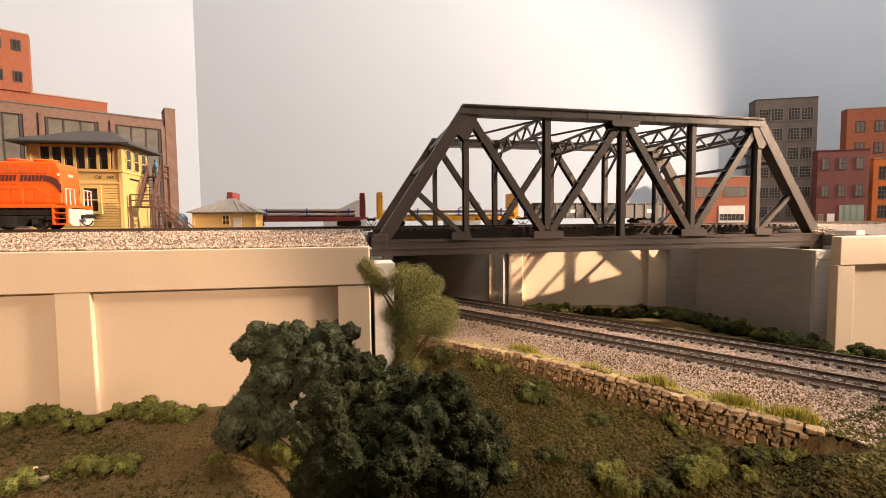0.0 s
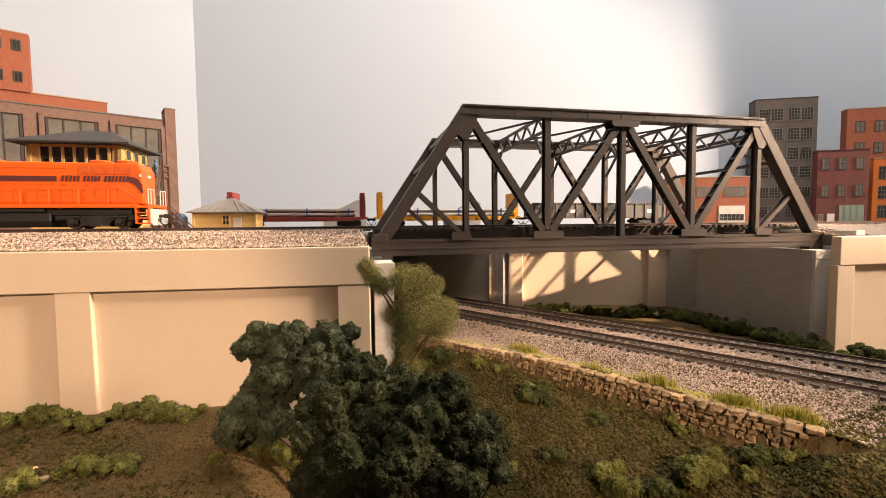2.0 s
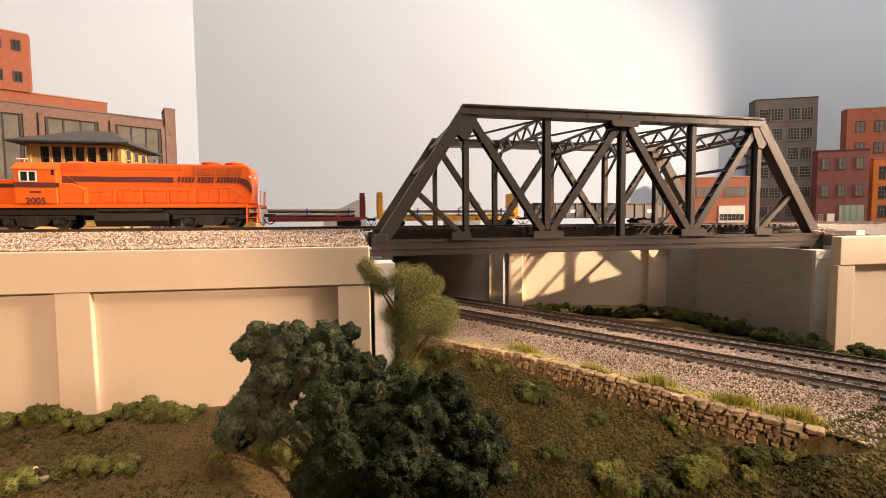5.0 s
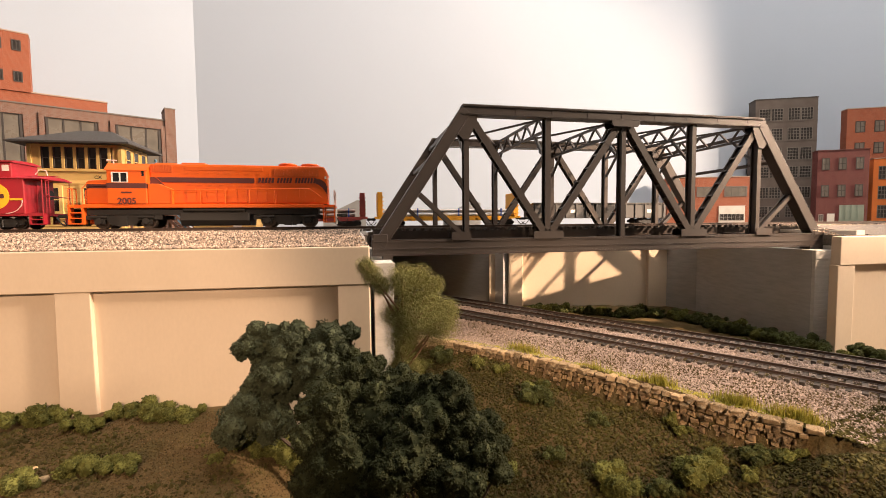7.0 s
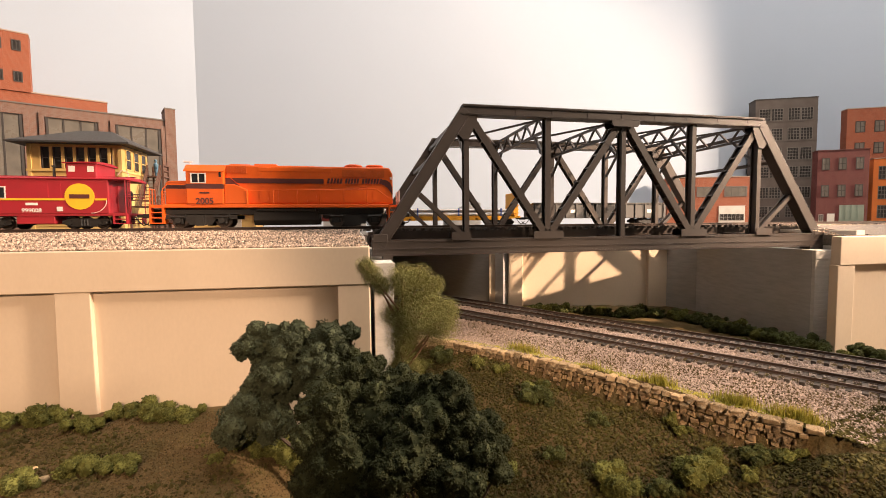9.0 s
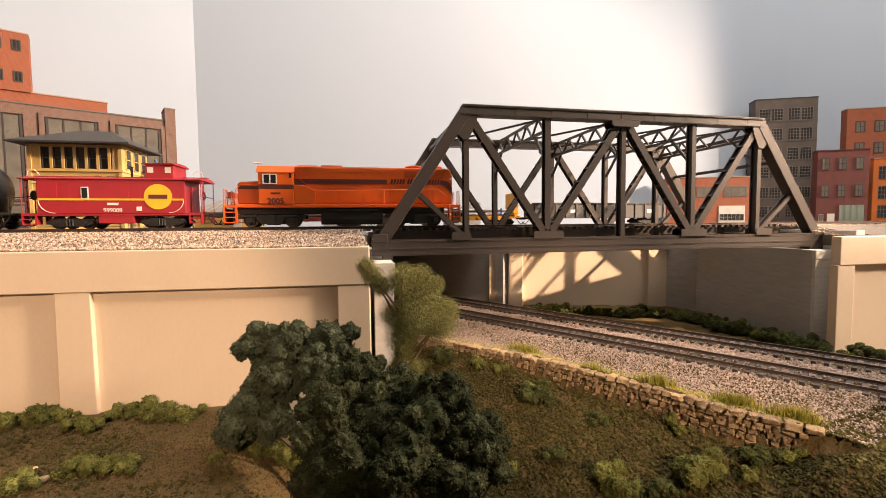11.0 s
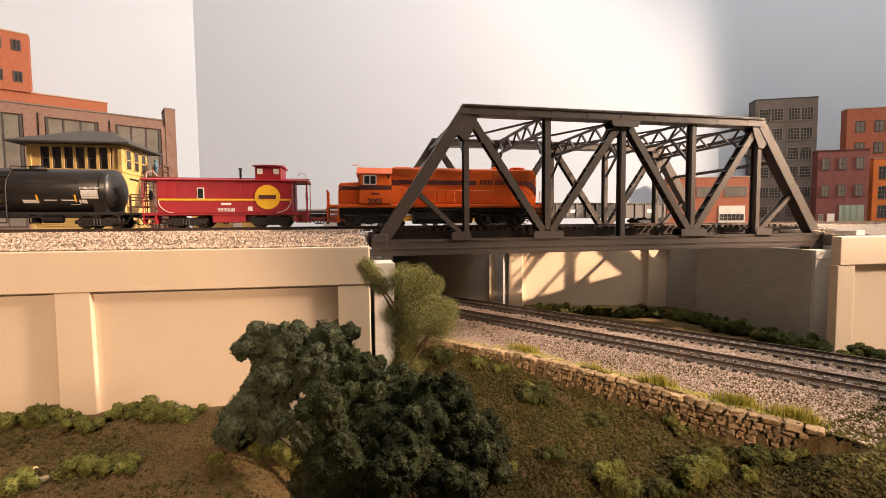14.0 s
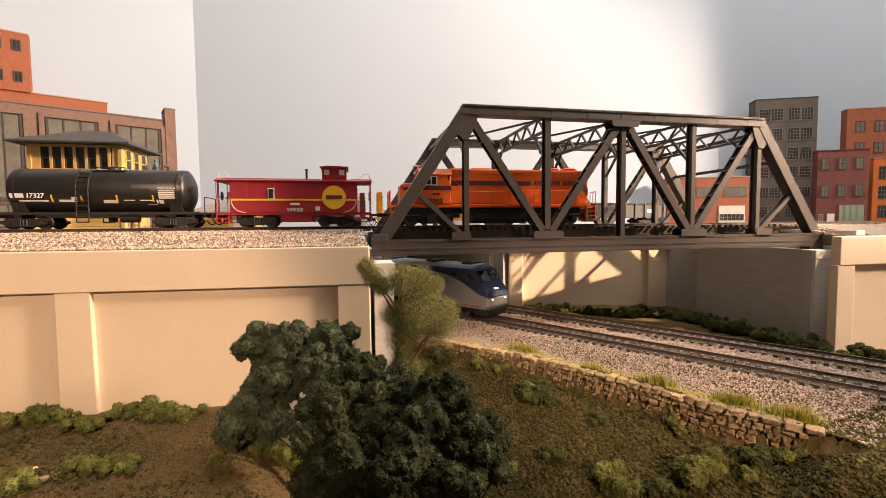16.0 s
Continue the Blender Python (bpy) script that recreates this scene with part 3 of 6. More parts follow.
for i, (x, y, r) in enumerate([(-0.1054, -0.0639, 0.0135), (-0.1082, -0.0555, 0.0081), (-0.1200, -0.0284, 0.0057), (-0.0813, -0.1009, 0.0064), (-0.0553, -0.1570, 0.0139), (-0.0607, -0.1497, 0.0078), (-0.0294, -0.1647, 0.0080), (-0.0973, -0.1402, 0.0127), (-0.1396, -0.1000, 0.0075), (-0.1156, -0.1074, 0.0068), (-0.0484, -0.1239, 0.0060), (-0.0486, -0.1331, 0.0045), (-0.1570, 0.0081, 0.0114), (-0.1754, 0.0130, 0.0086), (-0.1337, -0.0134, 0.0072), (-0.1595, 0.0196, 0.0068), (-0.0211, -0.1707, 0.0067), (-0.0405, -0.1689, 0.0056), (-0.0754, -0.1534, 0.0087)]):
    bush(x, y, r, V["olive_foam"] if i % 3 else V["green_foam"], "olive foam bush below the stone wall", "bushes below the stone wall", 40 + i)
for i, (x, y, r) in enumerate([(-0.0081, 0.1908, 0.0074), (0.0082, 0.1828, 0.0052), (0.0424, 0.1717, 0.0073), (0.0528, 0.1615, 0.0087), (0.0696, 0.1499, 0.0093), (0.0854, 0.1319, 0.0111), (0.1085, 0.1261, 0.0097), (0.1316, 0.1204, 0.0111),
                               (0.1453, 0.1037, 0.0121), (0.1557, 0.0807, 0.0116), (0.1478, 0.0452, 0.0096), (0.1502, 0.0267, 0.0115), (0.1535, 0.0076, 0.0099), (0.1573, -0.0066, 0.0096), (0.1634, -0.0205, 0.0104), (0.1685, -0.0315, 0.0081),
                               (0.1675, -0.0618, 0.0093), (0.1862, -0.0611, 0.0113), (0.1940, -0.0680, 0.0112), (0.168, 0.07, 0.011), (0.166, 0.045, 0.011), (0.168, 0.015, 0.010), (0.12, 0.145, 0.010), (0.155, 0.12, 0.011)]):
    bush(x, y, r, V["green_foam"] if i % 4 else V["olive_foam"], "dark green foam bush along the foot of the abutment", "bushes by the abutment", 80 + i)


line = [(0.004, 0.196), (0.050, 0.172), (0.100, 0.150), (0.150, 0.108), (0.168, 0.050), (0.172, -0.010), (0.176, -0.036)]
rnd = random.Random(8)
for i in range(48):
    k = rnd.uniform(0, len(line) - 1.001)
    a, b, f = line[int(k)], line[int(k) + 1], k - int(k)
    bush(a[0] + (b[0] - a[0]) * f + rnd.uniform(-0.014, 0.003), a[1] + (b[1] - a[1]) * f + rnd.uniform(-0.018, 0.003), rnd.uniform(0.006, 0.0105), V["green_foam"] if i % 6 else V["olive_foam"], "dark green foam bush along the foot of the abutment", "bushes by the abutment", 120 + i)


for x, y, r, seed in ((-0.3821, -0.1013, 0.0026, 1), (-0.3911, -0.0926, 0.0018, 2)):
    bm = bmesh.new()
    bmesh.ops.create_icosphere(bm, subdivisions=2, radius=r)
    for v in bm.verts:
        v.co *= 1 + 0.35 * noise.noise(v.co * 500 + Vector((seed, 0, 0)))
        v.co.z *= 0.5
    me = bpy.data.meshes.new("stone")
    bm.to_mesh(me)
    bm.free()
    me.materials.append(M["stone"])
    solid("stone", me, None, "small pale tan stone lying on the earth", "stone", m=pose(x, y, land(x, y) + r * 0.25))


def foam_tree(label, blobs, base, material, seed):
    rng = np.random.default_rng(seed)
    t = thing("tree", label, "tree", pose(base[0], base[1], land(base[0], base[1])))
    o = Vector((base[0], base[1], land(base[0], base[1])))
    local = [(x - o.x, y - o.y, z - o.z, r) for x, y, z, r in blobs]
    small = []
    for x, y, z, r in local:
        small.append((x, y, z, r * 0.84))
        for _ in range(13):
            d = Vector(rng.normal(size=3)).normalized()
            small.append((x + d.x * r * 0.74, y + d.y * r * 0.74, z + d.z * r * 0.74, r * rng.uniform(0.20, 0.42)))
    small = [(x, y, max(z, r * 0.5), r) for x, y, z, r in small]
    pl = foam_mass(rng, small, 2.3e6, 0.001)
    part("crown", chips("crown", pl, rng.uniform(0.00030, 0.00062, len(pl)) * rng.choice([1, 1, 1.5], len(pl)), material, rng=rng), None, t)
    part("crown_core", core(small, 0.80).mesh("crown_core", material, True), None, t)
    g = Geo()
    top = max(local, key=lambda b: b[2])
    g.tube((0, 0, -0.004), (top[0] * 0.4, top[1] * 0.4, top[2] * 0.6), 0.0022, 0.0012, 8)
    for x, y, z, r in local:
        if z < 0.055:
            continue
        g.tube((top[0] * 0.2, top[1] * 0.2, top[2] * 0.25), (x, y, z), 0.0012, 0.0005, 6)
    part("trunk", g, V["bark"], t)
    return t


foam_tree("dark blue-green clump-foam tree before the concrete wall", [(-0.2839, -0.0900, -0.0642, 0.0125), (-0.2668, -0.0950, -0.0640, 0.0149), (-0.2461, -0.0900, -0.0650, 0.0154), (-0.2723, -0.1000, -0.0792, 0.0158), (-0.2517, -0.1000, -0.0761, 0.0154), (-0.2859, -0.1050, -0.0959, 0.0153), (-0.2735, -0.1050, -0.1001, 0.0134), (-0.2958, -0.1050, -0.1069, 0.0082), (-0.2334, -0.0900, -0.0609, 0.0065)], (-0.262, -0.100), V["dark_foam"], 1)
foam_tree("dark green clump-foam tree on the bank, shade put into its colour", [(-0.2278, -0.1300, -0.0709, 0.0124), (-0.2142, -0.1300, -0.0805, 0.0140), (-0.2435, -0.1400, -0.0821, 0.0169), (-0.2231, -0.1400, -0.0895, 0.0173), (-0.2484, -0.1450, -0.0951, 0.0127), (-0.2361, -0.1500, -0.1043, 0.0188), (-0.2484, -0.1500, -0.1130, 0.0124), (-0.2058, -0.1300, -0.0841, 0.0113), (-0.2276, -0.1200, -0.0684, 0.0063), (-0.2511, -0.1520, -0.0888, 0.0073), (-0.2444, -0.1520, -0.1009, 0.0088), (-0.2500, -0.1520, -0.1091, 0.0064), (-0.2338, -0.1520, -0.1112, 0.0100), (-0.2190, -0.1520, -0.1157, 0.0086)], (-0.232, -0.142), V["shaded_foam"], 2)
foam_tree("dark green clump-foam tree with dense low crown, shade put into its colour", [(-0.1871, -0.1500, -0.0792, 0.0118), (-0.1952, -0.1500, -0.0878, 0.0156), (-0.1778, -0.1550, -0.0952, 0.0142), (-0.2071, -0.1600, -0.0972, 0.0147), (-0.1896, -0.1600, -0.1095, 0.0163), (-0.1697, -0.1550, -0.1001, 0.0094), (-0.2150, -0.1650, -0.1034, 0.0118), (-0.1687, -0.1600, -0.1109, 0.0077), (-0.1960, -0.1400, -0.0783, 0.0082), (-0.2001, -0.1620, -0.1083, 0.0098), (-0.1824, -0.1620, -0.1093, 0.0085), (-0.1719, -0.1620, -0.1003, 0.0060), (-0.2146, -0.1620, -0.0978, 0.0087)], (-0.19, -0.156), V["shaded_foam"], 3)


def fibre_tree():
    rng = np.random.default_rng(11)
    o = Vector((-0.2035, -0.090, land(-0.2035, -0.090)))
    blobs = [(-0.2237, -0.087, -0.0230, 0.0049), (-0.2199, -0.085, -0.0291, 0.0056), (-0.2154, -0.087, -0.0352, 0.0050), (-0.2028, -0.089, -0.0323, 0.0087), (-0.1926, -0.085, -0.0313, 0.0074),
             (-0.2071, -0.087, -0.0524, 0.0080), (-0.1953, -0.090, -0.0523, 0.0115), (-0.1816, -0.087, -0.0585, 0.0103), (-0.1756, -0.084, -0.0519, 0.0069), (-0.2032, -0.090, -0.0655, 0.0081),
             (-0.2021, -0.087, -0.0772, 0.0051), (-0.1981, -0.087, -0.0861, 0.0048), (-0.2062, -0.089, -0.0831, 0.0040), (-0.1824, -0.083, -0.0355, 0.0051), (-0.1883, -0.087, -0.0438, 0.0075)]
    t = thing("tree", "light olive fibre tree with reddish brown branches", "tree", pose(*o))
    roots, tips = [], []
    blobs = [(x, y, z, r * (1.22 if z > -0.07 else 1.6)) for x, y, z, r in blobs]
    for x, y, z, r in blobs:
        c = np.array((x - o.x, y - o.y, z - o.z))
        n = int(0.85e8 * r * r)
        d = rng.normal(size=(n, 3))
        d /= np.linalg.norm(d, axis=1, keepdims=True)
        p = c + d * r * rng.uniform(0.25, 1.0, (n, 1)) ** 0.5 * (0.9 + 0.25 * rng.normal(size=(n, 1)).clip(-1, 1))
        roots.append(p)
        q = rng.normal(size=(n, 3))
        q /= np.linalg.norm(q, axis=1, keepdims=True)
        tips.append(p + q * rng.uniform(0.0009, 0.0024, (n, 1)))
    part("crown", blades("crown", np.concatenate(roots), np.concatenate(tips), 0.00009, V["net"]), None, t)
    g = Geo()
    g.tube((0, 0, -0.004), (0.001, 0, 0.045), 0.0016, 0.0011, 8)
    g.tube((0.001, 0, 0.045), (-0.003, 0.002, 0.098), 0.0011, 0.0006, 6)
    for x, y, z, r in blobs:
        e = Vector((x - o.x, y - o.y, z - o.z))
        if e.z < 0.05:
            continue
        k = Vector((e.x * 0.45, 0, max(0.045, e.z - 0.016)))
        g.tube((0.0, 0, max(0.040, k.z - 0.012)), k, 0.0008, 0.0006, 6)
        g.tube(k, e, 0.0006, 0.0003, 6)
        for _ in range(12):
            g.tube(k.lerp(e, rng.uniform(0.75, 1)), e + Vector(rng.normal(size=3)).normalized() * r * 0.8, 0.00045, 0.00015, 4)
    part("trunk", g, V["twig"], t, "reddish brown bare branches")


fibre_tree()


def stuff(name, me, label, category):
    return tagged(part(name, me, None, None, label), "", category, "", "stuff")


rng = np.random.default_rng(21)
# upper ballast: shoulders of the track beds, down to the wall's edge
for x0, x1, y_front, tag in ((-1.1, -0.2275, -0.030, "w"), (0.2225, 0.85, -0.042, "e")):
    prof = [(y_front, -0.0125), (0.022, -0.0034), (0.115, -0.0034), (0.135, -0.0125)]
    if tag == "w":
        prof = [(-0.020, -0.0124), (0.000, -0.0075), (0.006, -0.0072), (0.024, -0.0034), (0.115, -0.0034), (0.135, -0.0124)]
    solid("ballast_bed", Geo().prism(prof, x0, x1, "x"), M["bed"], "grey ballast bed under the upper tracks", "ballast", "structure")


def upper_pebbles(x0, x1, n, y0):
    pts = []
    while len(pts) < n:
        x, y = rng.uniform(x0, x1), rng.uniform(y0, 0.037)
        z = float(np.interp(y, [-0.045, -0.030, -0.02, 0.0, 0.006, 0.024, 0.05], [-0.0132, -0.0128, -0.0122, -0.0073, -0.007, -0.0034, -0.0034]))
        edge = wall_xy(0)[1] + (x - WB.x) * WD.y / WD.x if x < 0 else -0.05
        if y > edge + 0.003:
            pts.append((x, y, z + 0.0003))
    return np.array(pts)


p = upper_pebbles(-0.60, -0.226, 17000, -0.046)
stuff("ballast", chips("ballast", p, rng.uniform(0.0007, 0.0016, len(p)), M["paleballast"], rng=rng), "loose pale grey ballast stones beside the upper track", "ballast")
p = upper_pebbles(0.2, 0.5, 6000, -0.045)
stuff("ballast", chips("ballast", p, rng.uniform(0.0006, 0.0013, len(p)), M["paleballast"], rng=rng), "loose pale grey ballast stones beside the upper track", "ballast")
# spill of stones at the wall's corner
p = np.array([(-0.2265 + rng.uniform(-0.004, 0.006), rng.uniform(-0.045, 0.02), -0.012 - rng.uniform(0, 0.012) + 0.006) for _ in range(350)])
p[:, 2] -= np.clip((p[:, 0] + 0.2265) * 1.2, 0, 0.02)
stuff("ballast", chips("ballast", p, rng.uniform(0.0006, 0.0014, len(p)), M["paleballast"], rng=rng), "ballast stones spilling over the wall's corner", "ballast")
# lower ballast
pts = []
while len(pts) < 75000:
    u, a = rng.uniform(-0.062, 0.085), rng.uniform(-0.40, 0.10)
    q = NEAR0 + LN * u + LD * a
    if q.y > -0.19 and stone_side(q.x, q.y) < -0.004 and (u < 0.078 or rng.random() < 0.3):
        w = min(abs(u), abs(u - 0.0535))
        if w > 0.0092 or rng.random() < 0.5:
            pts.append((q.x, q.y, land(q.x, q.y) + 0.0004 - (0.0006 if w < 0.0092 else 0)))
p = np.array(pts)
stuff("ballast", chips("ballast", p, rng.uniform(0.00042, 0.0009, len(p)), M["ballast"], rng=rng), "loose pale grey ballast stones along the lower tracks", "ballast")
# ground foam over the bank
pts, keep = [], []
while len(pts) < 95000:
    x, y = rng.uniform(-0.47, 0.06), rng.uniform(-0.25, 0.05)
    side = stone_side(x, y)
    if (side > 0.004 or y < -0.17) and (y < -0.045 or x > -0.225):
        pts.append((x, y, land(x, y) + 0.0003))
        keep.append(noise.noise(Vector((x * 28, y * 28, 9))) + (0.55 if x > -0.2 else -0.35) + rng.normal() * 0.25 > 0)
p, keep = np.array(pts), np.array(keep)
stuff("ground_foam", chips("ground_foam", p[keep], rng.uniform(0.0005, 0.0014, keep.sum()) * rng.choice([1, 1, 1, 1.9], keep.sum()), M["turf"], rng=rng), "olive ground foam scattered over the bank", "ground cover")
stuff("ground_foam", chips("ground_foam", p[~keep], rng.uniform(0.00035, 0.0008, (~keep).sum()), V["brownfoam"], rng=rng), "brown crumbly ground foam over the bank", "ground cover")
# grass tufts behind the stone wall
for cx, cy, sx, n in ((-0.079, -0.078, 0.013, 1600), (-0.052, -0.112, 0.010, 500), (-0.029, -0.147, 0.008, 700), (-0.015, -0.168, 0.008, 900), (-0.105, -0.025, 0.012, 500)):
    d = Vector((0.6, -0.8))
    c = np.array([(cx + 0.005, cy + 0.0035, 0)]) + np.outer(rng.normal(size=n) * sx * 0.6, (d.x, d.y, 0)) + rng.normal(size=(n, 3)) * (0.0018, 0.0018, 0)
    c = c[[stone_side(q[0], q[1]) < -0.003 for q in c]]
    n = len(c)
    c[:, 2] = [land(q[0], q[1]) for q in c]
    t = c + rng.normal(size=(n, 3)) * 0.0015 + np.outer(rng.uniform(0.0025, 0.0075, n), (0, 0, 1))
    stuff("grass", blades("grass", c, t, 0.00028, V["straw"]), "yellow-green static grass tuft above the stone wall", "grass")
# yellowish crumbs along the wall's top
pts = []
while len(pts) < 2500:
    i = rng.integers(1, len(STONE) - 1)
    a, b = Vector(STONE[i]), Vector(STONE[i + 1])
    q = a.lerp(b, rng.random())
    nrm = Vector((-(b - a).y, (b - a).x)).normalized()
    q = q + nrm * rng.uniform(0.004, 0.011)
    pts.append((q.x, q.y, land(q.x, q.y) + 0.0005))
stuff("ground_foam", chips("ground_foam", np.array(pts), rng.uniform(0.0004, 0.0010, len(pts)), V["straw"], rng=rng), "yellow ground foam above the stone wall", "ground cover")

# ---- stone wall below the ballast ----
stonew = thing("stone_wall", "low dry-laid tan stone retaining wall along the lower tracks", "stone wall", kind="structure")
ZS0, ROWS = -0.121, 6
cum = [0.0]
for a, b in zip(STONE, STONE[1:]):
    cum.append(cum[-1] + math.hypot(b[0] - a[0], b[1] - a[1]))


def along(s):
    x = float(np.interp(s, cum, [p[0] for p in STONE]))
    y = float(np.interp(s, cum, [p[1] for p in STONE]))
    e = 0.004
    d = Vector((float(np.interp(s + e, cum, [p[0] for p in STONE])) - float(np.interp(s - e, cum, [p[0] for p in STONE])), float(np.interp(s + e, cum, [p[1] for p in STONE])) - float(np.interp(s - e, cum, [p[1] for p in STONE])))).normalized()
    return x, y, d


backing = Geo()
ss = [i * 0.006 + 0.004 for i in range(int((cum[-1] - 0.008) / 0.006) + 1)]
for s0, s1 in zip(ss, ss[1:]):
    x0, y0, d0 = along(s0)
    x1, y1, d1 = along(s1)
    n0, n1 = Vector((-d0.y, d0.x)), Vector((-d1.y, d1.x))
    q = [(x0 + n0.x * k, y0 + n0.y * k) for k in (-0.0012, 0.006)] + [(x1 + n1.x * k, y1 + n1.y * k) for k in (0.006, -0.0012)]
    backing.prism(q, ZS0 - 0.01, -0.1005, "z")
part("mortar_core", backing, M["mortar"], stonew)
STONES = []
for k in range(6):
    g = Geo().box(-0.5, 0.5, -0.5, 0.5, -0.5, 0.5)
    r = random.Random(k)
    bm = bmesh.new()
    me = g.mesh("stone", M["stone"])
    bm.from_mesh(me)
    bmesh.ops.bevel(bm, geom=bm.edges[:], offset=0.16, segments=1, affect="EDGES")
    for v in bm.verts:
        v.co += Vector((r.uniform(-0.13, 0.13), r.uniform(-0.20, 0.20), r.uniform(-0.13, 0.13)))
    bm.to_mesh(me)
    bm.free()
    STONES.append(me)
rr = random.Random(4)
for row in range(ROWS):
    h = 0.0036
    z = ZS0 + h * row + h / 2
    s = 0.004 + rr.uniform(0, 0.003)
    while s < cum[-1] - 0.004:
        w = rr.uniform(0.0028, 0.0066) if row < ROWS - 1 else rr.uniform(0.005, 0.0095)
        x, y, d = along(s + w / 2)
        ob = part("stone", rr.choice(STONES), None, stonew)
        ob.matrix_basis = pose(x, y, z + rr.uniform(-0.0004, 0.0004), rr.uniform(-4, 4), rr.uniform(-5, 5), math.degrees(math.atan2(d.y, d.x)) + rr.uniform(-5, 5)) @ Matrix.Diagonal((w * 0.93, rr.uniform(0.0042, 0.0072) + (0.0015 if row == ROWS - 1 else 0), h * rr.uniform(0.82, 1.0), 1))
        s += w


# ---- rolling stock ----
T = dict(
    orange=mat("orange_loco_paint", (0.72, 0.115, 0.008), 0.42, second=(0.62, 0.095, 0.007), scale=60, amount=0.6, bump=0.05, vary=0.05),
    maroon=mat("dark_stripe_paint", (0.09, 0.022, 0.02), 0.5, scale=80, bump=0.03),
    black=mat("black_underframe", (0.007, 0.0066, 0.0062), 0.55, second=(0.013, 0.011, 0.010), scale=200, amount=0.7, bump=0.2),
    tank=mat("black_tank_paint", (0.0105, 0.0095, 0.009), 0.40, second=(0.016, 0.014, 0.0125), scale=50, amount=0.7, bump=0.03, vary=0.05),
    red=mat("red_caboose_paint", (0.33, 0.013, 0.024), 0.5, second=(0.25, 0.010, 0.017), scale=60, amount=0.6, bump=0.05, vary=0.05),
    yellow=mat("yellow_marking", (0.85, 0.48, 0.02), 0.5, scale=80, bump=0.02),
    white=mat("white_marking", (0.75, 0.72, 0.68), 0.6, scale=120, bump=0.02),
    pink=mat("pale_grab_iron", (0.75, 0.55, 0.5), 0.55, scale=120, bump=0.02),
    grate=mat("orange_grille", (0.62, 0.11, 0.012), 0.55, scale=200, bump=0.1),
    glass=mat("dark_window_glass", (0.02, 0.022, 0.025), 0.12, scale=30, bump=0.0),
    wheel=mat("dull_steel_wheel", (0.12, 0.095, 0.08), 0.4, 0.7, second=(0.07, 0.055, 0.045), scale=200, bump=0.1),
    plow=mat("pale_plow_paint", (0.55, 0.53, 0.5), 0.55, scale=90, bump=0.1),
    silver=mat("silver_grey_body", (0.24, 0.24, 0.245), 0.40, 0.3, second=(0.20, 0.20, 0.205), scale=50, bump=0.03),
    navy=mat("dark_blue_body", (0.013, 0.021, 0.065), 0.32, scale=50, bump=0.02),
    roof=mat("pale_blue_grey_roof", (0.30, 0.33, 0.40), 0.4, scale=50, bump=0.05),
)
glow = bpy.data.materials.new("headlight_glow")
glow.use_nodes = True
glow.node_tree.nodes["Principled BSDF"].inputs["Emission Color"].default_value = (1, 0.92, 0.8, 1)
glow.node_tree.nodes["Principled BSDF"].inputs["Emission Strength"].default_value = 1.6


def lettering(text, size, x, y, z, material, parent, name="lettering", slant=0.0, bold=0.0):
    """Raised lettering on the side that faces the viewer, centred at x, z."""
    cu = bpy.data.curves.new(name, "FONT")
    cu.body, cu.size, cu.align_x, cu.align_y, cu.extrude, cu.shear, cu.offset = text, size, "CENTER", "CENTER", 0.00006, slant, bold
    tmp = new(name, cu)
    me = bpy.data.meshes.new_from_object(tmp)
    bpy.data.objects.remove(tmp)
    me.materials.clear()
    me.materials.append(material)
    return part(name, me, None, parent, at=pose(x, y, z, 90, 0, 0))


WHEELS = []  # (wheel, radius, kind of vehicle)


